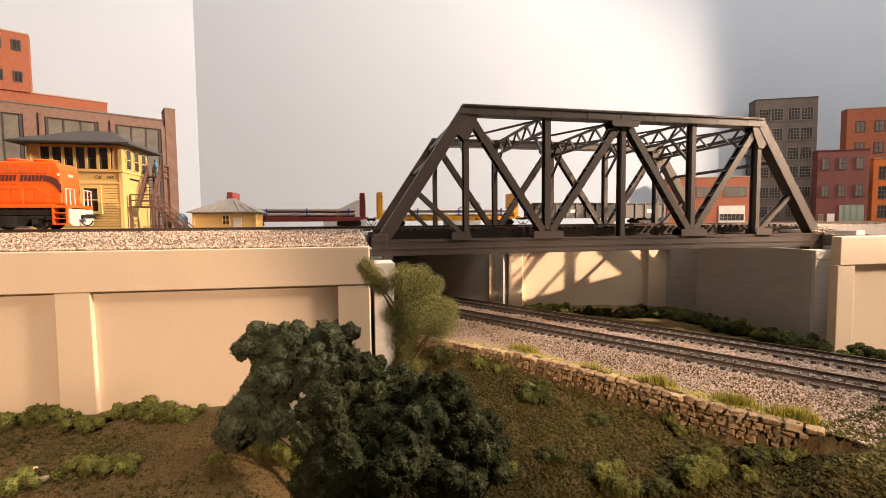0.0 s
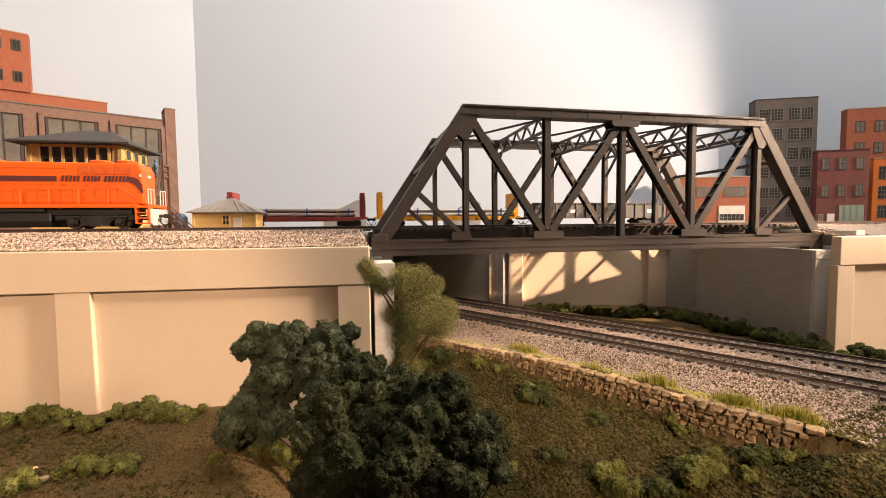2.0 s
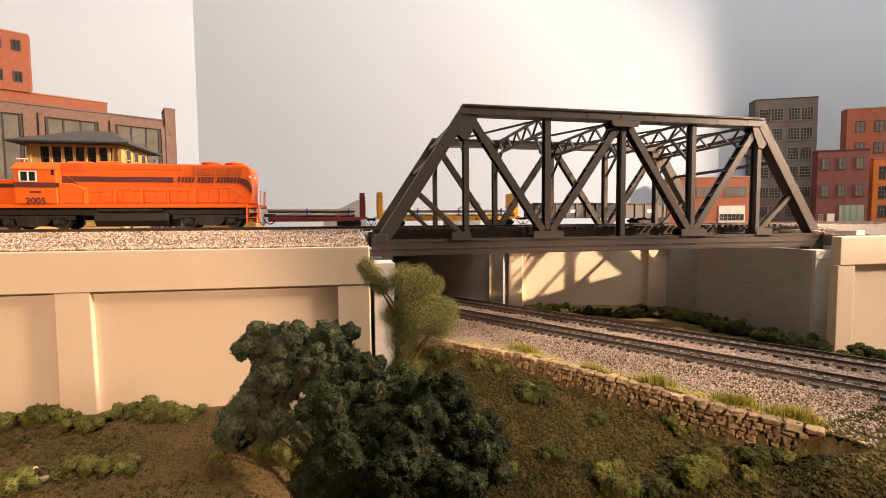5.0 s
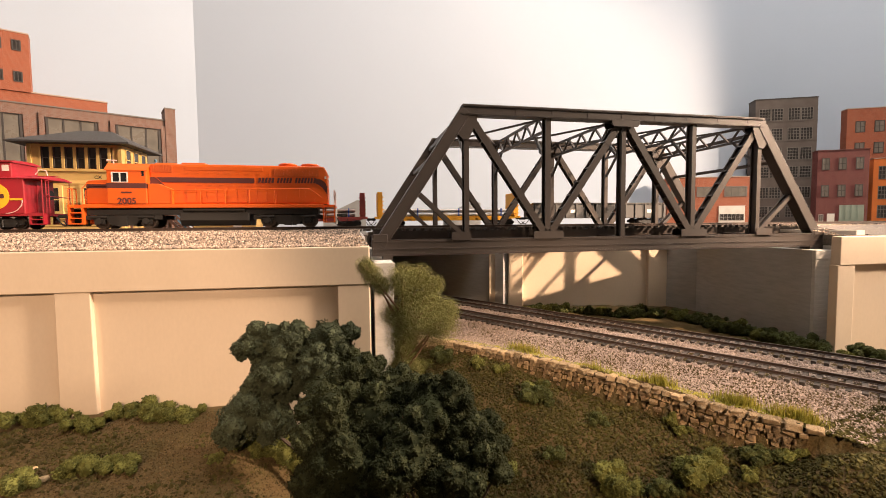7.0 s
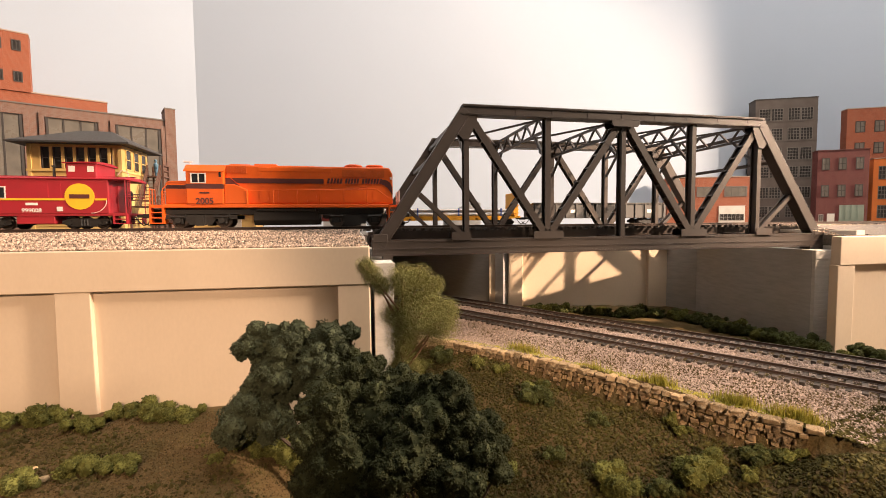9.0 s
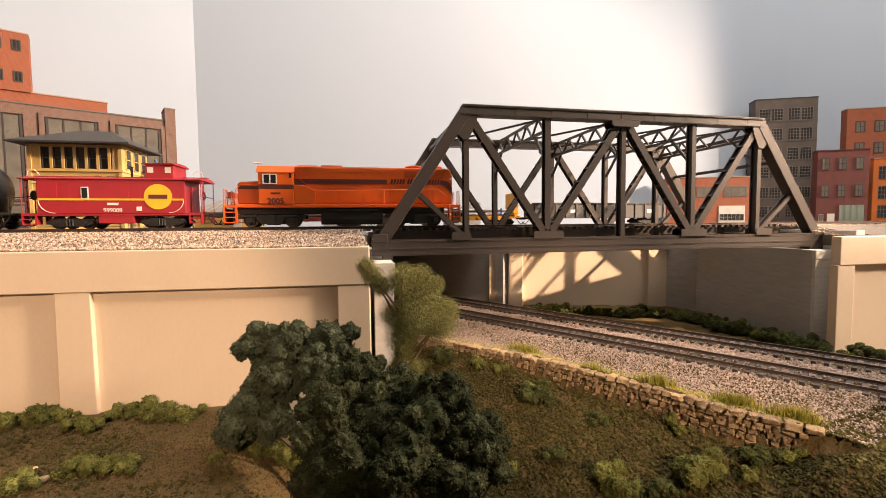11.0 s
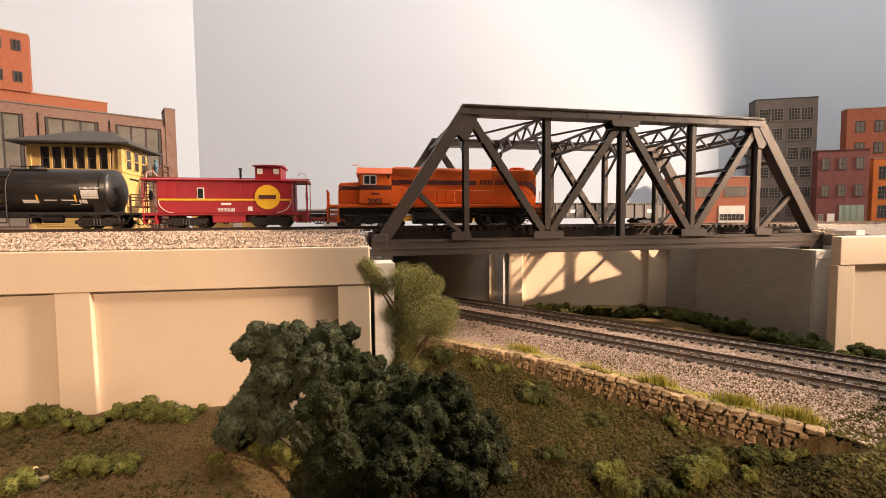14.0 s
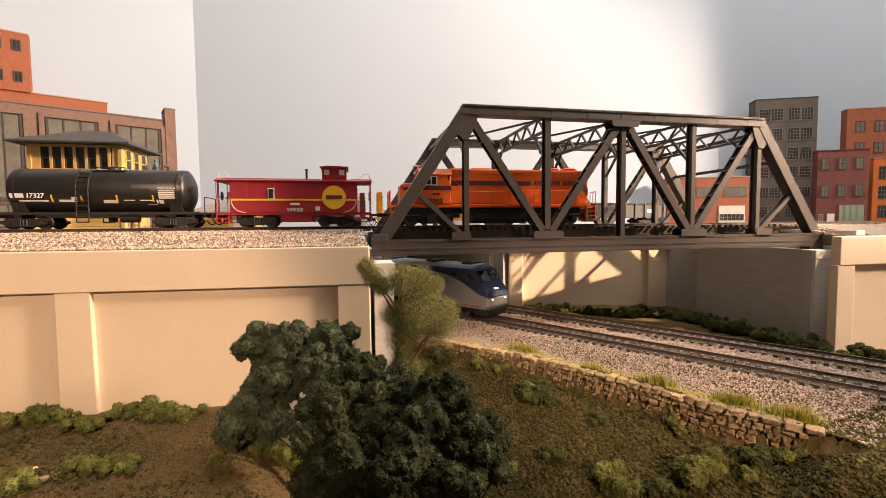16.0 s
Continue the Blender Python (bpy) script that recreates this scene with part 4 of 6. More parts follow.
def truck(parent, x, half, axles, r, kind, material, style="freight"):
    g = Geo()
    for s in (-1, 1):
        y0, y1 = s * 0.0112, s * 0.0130
        y0, y1 = min(y0, y1), max(y0, y1)
        if style == "freight":
            g.prism([(-half, r + 0.0012), (-half, r - 0.0010), (-half * 0.5, r - 0.0030), (half * 0.5, r - 0.0030), (half, r - 0.0010), (half, r + 0.0012), (half * 0.45, r + 0.0030), (-half * 0.45, r + 0.0030)], y0, y1)
            for a in axles:
                g.tube((a, s * 0.0108, r), (a, s * 0.0142, r), 0.0016, n=10)
            for k in (-0.0012, 0, 0.0012):
                g.tube((k * 1.6, s * 0.0139, r - 0.0026), (k * 1.6, s * 0.0139, r + 0.0022), 0.0007, n=6)
        else:
            g.box(-half, half, y0, y1, r + 0.001, r + 0.0042)
            g.prism([(-half * 0.42, r + 0.001), (half * 0.42, r + 0.001), (half * 0.3, r - 0.0035), (-half * 0.3, r - 0.0035)], y0, y1)
            for a in axles:
                g.box(a - 0.0034, a + 0.0034, y0, y1 + (0.001 if s > 0 else 0), r - 0.0024, r + 0.0030)
                g.tube((a, s * 0.011, r), (a, s * 0.0148, r), 0.0022, n=12)
                g.tube((a - 0.0055, s * 0.0137, r + 0.0028), (a + 0.0055, s * 0.0137, r + 0.0028), 0.0011, n=8)
            g.box(-0.0030, 0.0030, min(s * 0.0128, s * 0.0146), max(s * 0.0128, s * 0.0146), r - 0.0042, r + 0.0042)
    g.box(-half * 0.4, half * 0.4, -0.0112, 0.0112, r - 0.001, r + 0.003)
    t = part("truck", g, material, parent, at=pose(x, 0, 0))
    for a in axles:
        w = Geo()
        for s in (-1, 1):
            w.lathe([(0.0008, s * 0.0096), (r * 0.35, s * 0.0096), (r * 0.45, s * 0.0090), (r * 0.8, s * 0.0090), (r * 0.9, s * 0.0096), (r, s * 0.0096), (r * 1.0, s * 0.0078), (r * 1.08, s * 0.0076), (r * 1.08, s * 0.0070), (0.0008, s * 0.0070)], axis="y", n=20)
            for k in range(4):
                c, d = math.cos(k * math.pi / 2), math.sin(k * math.pi / 2)
                w.tube((c * r * 0.6, s * 0.0088, d * r * 0.6), (c * r * 0.6, s * 0.0096, d * r * 0.6), r * 0.09, n=6)
        w.tube((0, -0.0096, 0), (0, 0.0096, 0), 0.0009, n=8)
        ob = part("wheel", w.mesh("wheel", T["wheel"], True), None, t, "dull steel wheel set", at=pose(a, 0, r))
        WHEELS.append((ob, a, r, kind))
    return t


def coupler(parent, x, s):
    g = Geo().box(min(x, x + s * 0.007), max(x, x + s * 0.007), -0.0013, 0.0013, 0.0085, 0.0108)
    g.box(min(x + s * 0.005, x + s * 0.010), max(x + s * 0.005, x + s * 0.010), -0.0026, 0.0022, 0.0080, 0.0112)
    part("coupler", g, T["black"], parent, bevel=0.0003)
    h = [(x, -0.003, 0.009), (x + s * 0.003, -0.0034, 0.0045), (x + s * 0.0055, -0.0036, 0.0024), (x + s * 0.0085, -0.0036, 0.0030), (x + s * 0.0105, -0.0034, 0.0060)]
    part("air_hose", Geo().path(h, 0.0005, 6), T["black"], parent)


def rails(parent, name, lines, r, material):
    g = Geo()
    for ln in lines:
        g.path(ln, r, 5)
    return part(name, g, material, parent)


def locomotive():
    O, K = T["orange"], T["black"]
    L = thing("diesel_locomotive", "bright orange four-axle diesel locomotive with dark stripe", "locomotive")
    part("underframe", Geo().box(-0.0826, 0.0905, -0.0158, 0.0158, 0.0156, 0.0184), O, L, bevel=0.0004)
    part("frame_skirt", Geo().box(-0.082, 0.086, -0.0115, 0.0115, 0.0105, 0.0153), K, L, "black frame below the walkway")
    hood = part("long_hood", Geo().prism([(-0.0388, 0.0186), (0.0942, 0.0186), (0.0942, 0.0440), (0.0915, 0.0494), (0.0885, 0.0498), (-0.0388, 0.0498)], -0.0108, 0.0108), O, L, bevel=0.0012)
    for i in range(13):
        x = -0.013 + i * 0.0075
        for k in (-1, 1):
            y0, y1 = sorted((k * 0.0109, k * 0.0112))
            part("hood_door", box_of(x, x + 0.0066, y0, y1, 0.0203, 0.0315), O, hood)
    hg = Geo()
    for i in range(12):
        x = -0.012 + i * 0.0075
        hg.box(x, x + 0.0010, -0.0115, -0.0111, 0.0425, 0.0432)
        hg.box(x, x + 0.0030, -0.0114, -0.0110, 0.0332, 0.0336)
    part("door_latches", hg, T["grate"], hood)
    for x0, x1, z0, z1 in ((-0.0386, -0.0224, 0.0432, 0.0490), (0.0519, 0.0870, 0.0410, 0.0472)):
        gg = Geo().box(x0, x1, -0.01105, 0.01105, z0, z1)
        n = int((x1 - x0) / 0.0011)
        for i in range(n):
            xx = x0 + (i + 0.25) * (x1 - x0) / n
            gg.box(xx, xx + 0.0005, -0.0113, 0.0113, z0 + 0.0003, z1 - 0.0003)
        part("radiator_grille", gg, T["grate"], hood)
    part("side_panel", Geo().box(-0.014, 0.0438, -0.01105, 0.01105, 0.0450, 0.0482), O, hood, bevel=0.0003)
    for x in (0.0615, 0.0793):
        part("fan_housing", Geo().lathe([(0.0062, 0.0492), (0.0072, 0.0505), (0.0076, 0.0516), (0.0064, 0.0525), (0.0030, 0.0523)], (x, 0, 0), n=24).mesh("fan_housing", O, True), None, hood)
    part("roof_hatch", Geo().box(-0.0175, 0.0, -0.0075, 0.0075, 0.049, 0.0514), O, hood, bevel=0.0008)
    part("exhaust_box", Geo().box(0.004, 0.030, -0.006, 0.006, 0.049, 0.0505), O, hood, bevel=0.0005)
    part("roof_hatch", Geo().box(-0.036, -0.020, -0.0085, 0.0085, 0.049, 0.0508), O, hood, bevel=0.0008)
    # nose and cab
    part("short_hood", Geo().prism([(-0.0822, 0.0186), (-0.065, 0.0186), (-0.065, 0.0372), (-0.0800, 0.0366), (-0.0822, 0.0350)], -0.0112, 0.0112), O, L, bevel=0.0010)
    cab = part("cab", Geo().prism([(-0.0165, 0.0186), (0.0165, 0.0186), (0.0165, 0.0436), (0.0105, 0.0484), (-0.0105, 0.0484), (-0.0165, 0.0436)], -0.0655, -0.0387, "x"), O, L, bevel=0.0006)
    part("cab_roof", Geo().prism([(-0.0170, 0.0434), (-0.0108, 0.0486), (0.0108, 0.0486), (0.0170, 0.0434), (0.0170, 0.0440), (0.0110, 0.0494), (-0.0110, 0.0494), (-0.0170, 0.0440)], -0.0668, -0.0378, "x"), O, cab)
    for s in (-1, 1):
        for x0 in (-0.0612, -0.0562):
            y = s * 0.0166
            part("side_window", Geo().box(x0, x0 + 0.0046, min(y, y - s * 0.0012), max(y, y - s * 0.0012), 0.0352, 0.0418), T["glass"], cab)
        wf = Geo()
        y0, y1 = sorted((s * 0.0166, s * 0.0170))
        for x0 in (-0.0617, -0.0565, -0.0515):
            wf.box(x0 - 0.0003, x0 + 0.0005, y0, y1, 0.0348, 0.0422)
        wf.box(-0.062, -0.051, y0, y1, 0.0346, 0.0352)
        wf.box(-0.062, -0.051, y0, y1, 0.0418, 0.0424)
        part("window_frame", wf, T["white"], cab, "pale window frame")
        part("small_window", Geo().box(-0.0418, -0.0402, min(s * 0.0166, s * 0.0160), max(s * 0.0166, s * 0.0160), 0.0395, 0.0435), T["glass"], cab)
    for y0 in (-0.010, 0.004):
        part("front_window", Geo().box(-0.0659, -0.0653, y0, y0 + 0.006, 0.0385, 0.0435), T["glass"], cab)
    part("equipment_box", Geo().prism([(-0.0385, 0.0186), (-0.022, 0.0186), (-0.022, 0.0300), (-0.031, 0.0340), (-0.0385, 0.0340)], -0.0155, 0.0155), O, L, bevel=0.0005)
    # stripe, in short lengths that follow the body
    part("stripe", Geo().box(-0.0815, -0.0655, -0.01130, 0.01130, 0.0306, 0.0340), T["maroon"], L, "dark maroon stripe")
    part("stripe", Geo().box(-0.0655, -0.0387, -0.01660, 0.01660, 0.0304, 0.0341), T["maroon"], L, "dark maroon stripe")
    part("stripe", Geo().prism([(-0.0385, 0.0312), (-0.026, 0.0312), (-0.035, 0.0395), (-0.0385, 0.0395)], -0.01090, 0.01090), T["maroon"], L, "dark maroon stripe")
    part("stripe", Geo().prism([(-0.034, 0.0394), (-0.030, 0.0355), (0.037, 0.0355), (0.037, 0.0394)], -0.01115, 0.01115), T["maroon"], L, "dark maroon stripe")
    part("stripe", Geo().prism([(0.0845, 0.0394), (0.0845, 0.0355), (0.0870, 0.0345), (0.0900, 0.0320), (0.0938, 0.0265), (0.0938, 0.0330), (0.0915, 0.0372), (0.0885, 0.0390)], -0.01115, 0.01115), T["maroon"], L, "dark maroon stripe")
    # company lettering as plain bars
    for x0, x1, n in ((0.0397, 0.0524, 5), (0.0541, 0.0660, 5), (0.0680, 0.0850, 7)):
        for i in range(n):
            a, k = x0 + (x1 - x0) * i / n, (x1 - x0) / n
            part("word_bar", Geo().prism([(a, 0.0357), (a + k * 0.68, 0.0357), (a + k * 0.68 + 0.0009, 0.0399), (a + 0.0009, 0.0399)], -0.01135, -0.0110), T["maroon"], L)
    lettering("2005", 0.0064, -0.0524, -0.0167, 0.0206, T["maroon"], L, "number", bold=0.00018)
    part("word_bars", Geo().box(-0.0560, -0.0488, -0.01675, -0.01665, 0.0266, 0.0278), T["maroon"], L, "small dark bar of lettering")
    # ends: steps, pilots, couplers, rails
    for s in (-1, 1):
        xe = -0.0826 if s < 0 else 0.0905
        xo = xe + s * 0.0088
        for q in (-1, 1):
            y0, y1 = sorted((q * 0.0105, q * 0.0160))
            for z in (0.0034, 0.0075, 0.0116, 0.0157):
                part("step", box_of(min(xe, xo), max(xe, xo), y0, y1, z, z + 0.0008), O, L)
            for xx in (xe, xo):
                part("step_side", box_of(xx - 0.0006, xx + 0.0006, y0, y1, 0.0034, 0.0180), O, L)
        part("platform", Geo().box(min(xe, xo), max(xe, xo), -0.0105, 0.0105, 0.0160, 0.0182), O, L)
        part("pilot", Geo().prism([(-0.0150, 0.0150), (0.0150, 0.0150), (0.0150, 0.0045), (0.0110, 0.0022), (-0.0110, 0.0022), (-0.0150, 0.0045)], xo + s * 0.0002, xo + s * 0.0012, "x"), T["plow"] if s > 0 else K, L, "pale plow pilot" if s > 0 else "black pilot")
        coupler(L, xo, s)
        rails(L, "end_rail", [[(xo, q * 0.0155, 0.004), (xo, q * 0.0155, 0.0300), (xo, q * 0.0060, 0.0300), (xo, q * 0.0055, 0.018)] for q in (-1, 1)] + [[(xo, q * 0.0108, 0.0182), (xo, q * 0.0108, 0.0300)] for q in (-1, 1)], 0.0004, T["pink"] if s > 0 else O)
    for s in (-1, 1):
        y = s * 0.0155
        top = [(-0.024, y, 0.0290), (0.072, y, 0.0310), (0.0800, y, 0.0310), (0.0895, y, 0.0240)]
        posts = [[(x, y, 0.0186), (x, y, 0.0300)] for x in (-0.022, -0.002, 0.016, 0.034, 0.053, 0.072)]
        rails(L, "handrail", [top] + posts, 0.00035, O)
        rails(L, "handrail", [[(-0.0822, y, 0.018), (-0.0822, y, 0.030), (-0.079, y, 0.0335), (-0.0660, y, 0.0335)]], 0.00035, O)
    part("fuel_tank", Geo().prism([(-0.0130, 0.0125), (0.0130, 0.0125), (0.0135, 0.0060), (0.0105, 0.0016), (-0.0105, 0.0016), (-0.0135, 0.0060)], -0.0180, 0.0330, "x"), K, L, bevel=0.0006)
    part("air_tank", Geo().tube((-0.015, -0.0135, 0.0140), (0.030, -0.0135, 0.0140), 0.0016, n=12), K, L)
    part("horn", Geo().tube((-0.0705, -0.004, 0.0525), (-0.0640, -0.004, 0.0525), 0.0008, 0.0004, 8).tube((-0.066, -0.004, 0.0500), (-0.066, -0.004, 0.0525), 0.0004, n=6), T["pink"], L)
    for x, s in ((0.0937, 1), (-0.0676, -1)):
        z = 0.0405 if s > 0 else 0.0465
        part("headlight", Geo().tube((x, -0.0014, z), (x + s * 0.0008, -0.0014, z), 0.0011, n=10).tube((x, 0.0014, z), (x + s * 0.0008, 0.0014, z), 0.0011, n=10), T["white"], L)
    part("number_board", Geo().box(0.0918, 0.0932, -0.0112, -0.0104, 0.0395, 0.0415), T["white"], L, "pale number board")
    for x in (-0.0570, 0.0625):
        truck(L, x, 0.0265, (-0.0158, 0.0158), 0.0058, "train", K, "road")
    return L


def caboose():
    R = T["red"]
    c = thing("caboose", "crimson red caboose with cupola and yellow sun emblem", "railway car")
    body = part("body", Geo().box(-0.0500, 0.0488, -0.0160, 0.0160, 0.0112, 0.0368), R, c, bevel=0.0006)
    part("floor", Geo().box(-0.0605, 0.0595, -0.0155, 0.0155, 0.0098, 0.0118), R, c)
    part("roof", Geo().prism([(-0.0170, 0.0366), (0.0170, 0.0366), (0.0172, 0.0374), (0.0080, 0.0392), (-0.0080, 0.0392), (-0.0172, 0.0374)], -0.0610, 0.0610, "x"), R, c, bevel=0.0003)
    part("roof_walk", Geo().box(-0.059, 0.018, -0.0030, 0.0030, 0.0398, 0.0402).box(0.043, 0.061, -0.0030, 0.0030, 0.0398, 0.0402), R, c)
    cup = part("cupola", Geo().prism([(-0.0135, 0.0372), (0.0135, 0.0372), (0.0135, 0.0490), (-0.0135, 0.0490)], 0.0205, 0.0402, "x"), R, c, bevel=0.0005)
    part("cupola_roof", Geo().prism([(-0.0150, 0.0486), (0.0150, 0.0486), (0.0152, 0.0494), (0.0060, 0.0506), (-0.0060, 0.0506), (-0.0152, 0.0494)], 0.0190, 0.0417, "x"), R, cup)
    part("cupola_walk", Geo().box(0.0225, 0.036, -0.003, 0.003, 0.0510, 0.0514).box(0.026, 0.027, -0.003, 0.003, 0.0504, 0.0512).box(0.032, 0.033, -0.003, 0.003, 0.0504, 0.0512), R, cup)
    for x0 in (0.0222, 0.0345):
        part("cupola_window", Geo().box(x0, x0 + 0.0042, -0.0137, 0.0137, 0.0425, 0.0468), T["white"], cup, "pale cupola window")
    part("window_frame", Geo().box(-0.0215, -0.0165, -0.0163, -0.0159, 0.0222, 0.0312), T["white"], body)
    part("window", Geo().box(-0.0208, -0.0172, -0.0166, -0.0162, 0.0230, 0.0304), T["glass"], body)
    for x0, x1 in ((-0.042, -0.037), (-0.034, -0.029), (0.004, 0.010), (0.014, 0.018)):
        part("blanked_window", Geo().box(x0, x1, -0.0162, -0.0159, 0.0228, 0.0345), R, body)
    part("emblem", Geo().tube((0.0300, -0.0159, 0.0240), (0.0300, -0.0164, 0.0240), 0.0096, n=48), T["yellow"], body, "round yellow sun emblem")
    part("emblem_bar", Geo().box(0.0235, 0.0365, -0.0167, -0.0163, 0.0226, 0.0256), T["maroon"], body, "brown lettering bar on the emblem")
    part("stripe", Geo().box(-0.0490, 0.0203, -0.0163, -0.0159, 0.0212, 0.0226).box(0.0397, 0.0475, -0.0163, -0.0159, 0.0212, 0.0226), T["yellow"], body, "yellow stripe")
    for s, xc in ((-1, -0.0490), (1, 0.0475)):
        arc = [(xc - s * (0.0105 * (1 - math.cos(a))), -0.01625, 0.0212 - 0.0095 * math.sin(a)) for a in [i * math.pi / 16 for i in range(9)]]
        rails(c, "curved_line", [arc], 0.00028, T["pink"])
    lettering("999008", 0.0042, -0.0010, -0.0162, 0.0137, T["white"], body, "number", bold=0.00003)
    part("word_bars", Geo().box(-0.0045, 0.0028, -0.0163, -0.0160, 0.0176, 0.0194), T["white"], body, "white bar of initials")
    part("data_plate", Geo().box(0.0150, 0.0185, -0.0164, -0.0160, 0.0132, 0.0165), T["white"], body, "small white data plate")
    part("smoke_jack", Geo().tube((0.0075, -0.004, 0.0385), (0.0075, -0.004, 0.0475), 0.0009, n=8).tube((0.0075, -0.004, 0.0470), (0.0075, -0.004, 0.0480), 0.0014, n=8), T["black"], c)
    part("tool_box", Geo().box(-0.0115, 0.0125, -0.0150, 0.0150, 0.0040, 0.0112), R, c, bevel=0.0004)
    for s in (-1, 1):
        x = s * 0.0598
        for q in (-1, 1):
            y0, y1 = sorted((q * 0.0095, q * 0.0158))
            for z in (0.0035, 0.0068):
                part("step", box_of(min(x - s * 0.0085, x), max(x - s * 0.0085, x), y0, y1, z, z + 0.0007), R, c)
            for xx in (x - s * 0.0085, x):
                part("step_side", box_of(xx - 0.0005, xx + 0.0005, y0, y1, 0.0035, 0.0112), R, c)
        lad = [[(x, -0.0085, 0.0115), (x, -0.0085, 0.0395)], [(x, -0.0115, 0.0115), (x, -0.0115, 0.0395)]] + [[(x, -0.0085, z), (x, -0.0115, z)] for z in (0.016, 0.021, 0.026, 0.031, 0.036)]
        lad += [[(x, q * 0.0155, 0.0115), (x, q * 0.0155, 0.0370)] for q in (-1, 1)] + [[(x, -0.0155, 0.0245), (x, 0.0155, 0.0245)]]
        rails(c, "end_ladder", lad, 0.00035, R)
        loop = [(x, -0.0085, 0.0395), (x - s * 0.001, -0.0085, 0.0435), (x - s * 0.005, -0.0085, 0.0445), (x - s * 0.008, -0.0085, 0.0405)]
        rails(c, "roof_grab", [loop], 0.0003, T["pink"])
        part("brake_wheel", Geo().lathe([(0.0030, x - s * 0.001), (0.0036, x - s * 0.001), (0.0036, x - s * 0.0015), (0.0030, x - s * 0.0015)], (0, -0.0045, 0.0255), "x", 20), T["black"], c)
        part("door", Geo().box(min(s * 0.0492, s * 0.0496) if s > 0 else -0.0508, max(s * 0.0492, s * 0.0496) if s > 0 else -0.0504, -0.004, 0.004, 0.012, 0.033), T["red"], c)
        coupler(c, s * 0.0605, s)
        truck(c, s * 0.0310, 0.0150, (-0.0098, 0.0098), 0.0048, "train", T["black"])
    return c


def tank_car():
    k = T["tank"]
    c = thing("tank_car", "weathered black tank car with white stencils and ladder", "railway car")
    R, zc, H = 0.0168, 0.0290, 0.0575
    prof = [(0.0004, -H - 0.0055), (0.006, -H - 0.0048), (0.0110, -H - 0.0030), (0.0145, -H - 0.0005), (R - 0.0004, -H), (R, -H + 0.0008), (R, H - 0.0008), (R - 0.0004, H), (0.0145, H + 0.0012), (0.0110, H + 0.0030), (0.006, H + 0.0044), (0.0004, H + 0.0050)]
    shell = part("tank", Geo().lathe(prof, (0, 0, zc), "x", 48).mesh("tank", k, True), None, c)
    for x in (-0.053, 0.053):
        part("weld_band", Geo().lathe([(R, x - 0.0006), (R + 0.0002, x - 0.0006), (R + 0.0002, x + 0.0006), (R, x + 0.0006)], (0, 0, zc), "x", 48).mesh("weld_band", k, True), None, shell)
    part("manway", Geo().lathe([(0.0045, 0.0445), (0.0045, 0.0472), (0.0030, 0.0480)], (0.0045, 0, 0), n=20), k, c)
    part("top_platform", Geo().box(-0.007, 0.016, -0.0090, -0.0045, 0.0440, 0.0446).box(-0.007, 0.016, 0.0045, 0.0090, 0.0440, 0.0446), T["black"], c)
    rails(c, "platform_rail", [[(-0.007, y, 0.0443), (-0.007, y, 0.0466), (0.016, y, 0.0466), (0.016, y, 0.0443)] for y in (-0.0088, 0.0088)], 0.00035, T["black"])
    for s in (-1, 1):
        lad = []
        for x in (-0.0135, -0.0055):
            lad.append([(x, s * 0.0095, 0.0445), (x, s * 0.0160, 0.0360), (x, s * 0.0174, 0.0290), (x, s * 0.0174, 0.0045)])
        for z, y in ((0.0420, 0.0118), (0.0385, 0.0144), (0.0345, 0.0165), (0.0300, 0.0173), (0.0250, 0.0174), (0.0210, 0.0174), (0.0170, 0.0174), (0.0130, 0.0174), (0.009, 0.0174), (0.005, 0.0174)):
            lad.append([(-0.0135, s * y, z), (-0.0055, s * y, z)])
        rails(c, "ladder", lad, 0.00045, T["black"])
        part("side_sill", Geo().box(-0.0690, 0.0690, min(s * 0.0135, s * 0.0152), max(s * 0.0135, s * 0.0152), 0.0106, 0.0126), T["black"], c)
        part("saddle", Geo().prism([(-0.013, 0.0120), (0.013, 0.0120), (0.0150, 0.0200), (-0.0150, 0.0200)], s * 0.052 - 0.004, s * 0.052 + 0.004, "x"), k, c)
        x = s * 0.0735
        part("end_platform", Geo().box(min(s * 0.062, x), max(s * 0.062, x), -0.0140, 0.0140, 0.0104, 0.0118), T["black"], c)
        rails(c, "end_rail", [[(x - s * 0.001, -0.0135, 0.0110), (x - s * 0.001, -0.0135, 0.0240), (x - s * 0.001, 0.0135, 0.0240), (x - s * 0.001, 0.0135, 0.0110)], [(x, -0.0135, 0.0110), (x - s * 0.004, -0.0140, 0.0040), (x - s * 0.008, -0.0140, 0.0040), (x - s * 0.010, -0.0135, 0.0110)]], 0.0004, T["black"])
        coupler(c, x, s)
        truck(c, s * 0.0495, 0.0150, (-0.0102, 0.0102), 0.0050, "train", T["black"])
    part("centre_sill", Geo().box(-0.0735, 0.0735, -0.003, 0.003, 0.0085, 0.0112), T["black"], c)
    part("outlet_valve", Geo().lathe([(0.003, 0.0050), (0.003, 0.0100), (0.005, 0.0112)], (0.002, 0, 0), n=16), T["black"], c)
    part("brake_reservoir", Geo().tube((0.012, -0.008, 0.0075), (0.024, -0.008, 0.0075), 0.0030, n=14), T["black"], c)

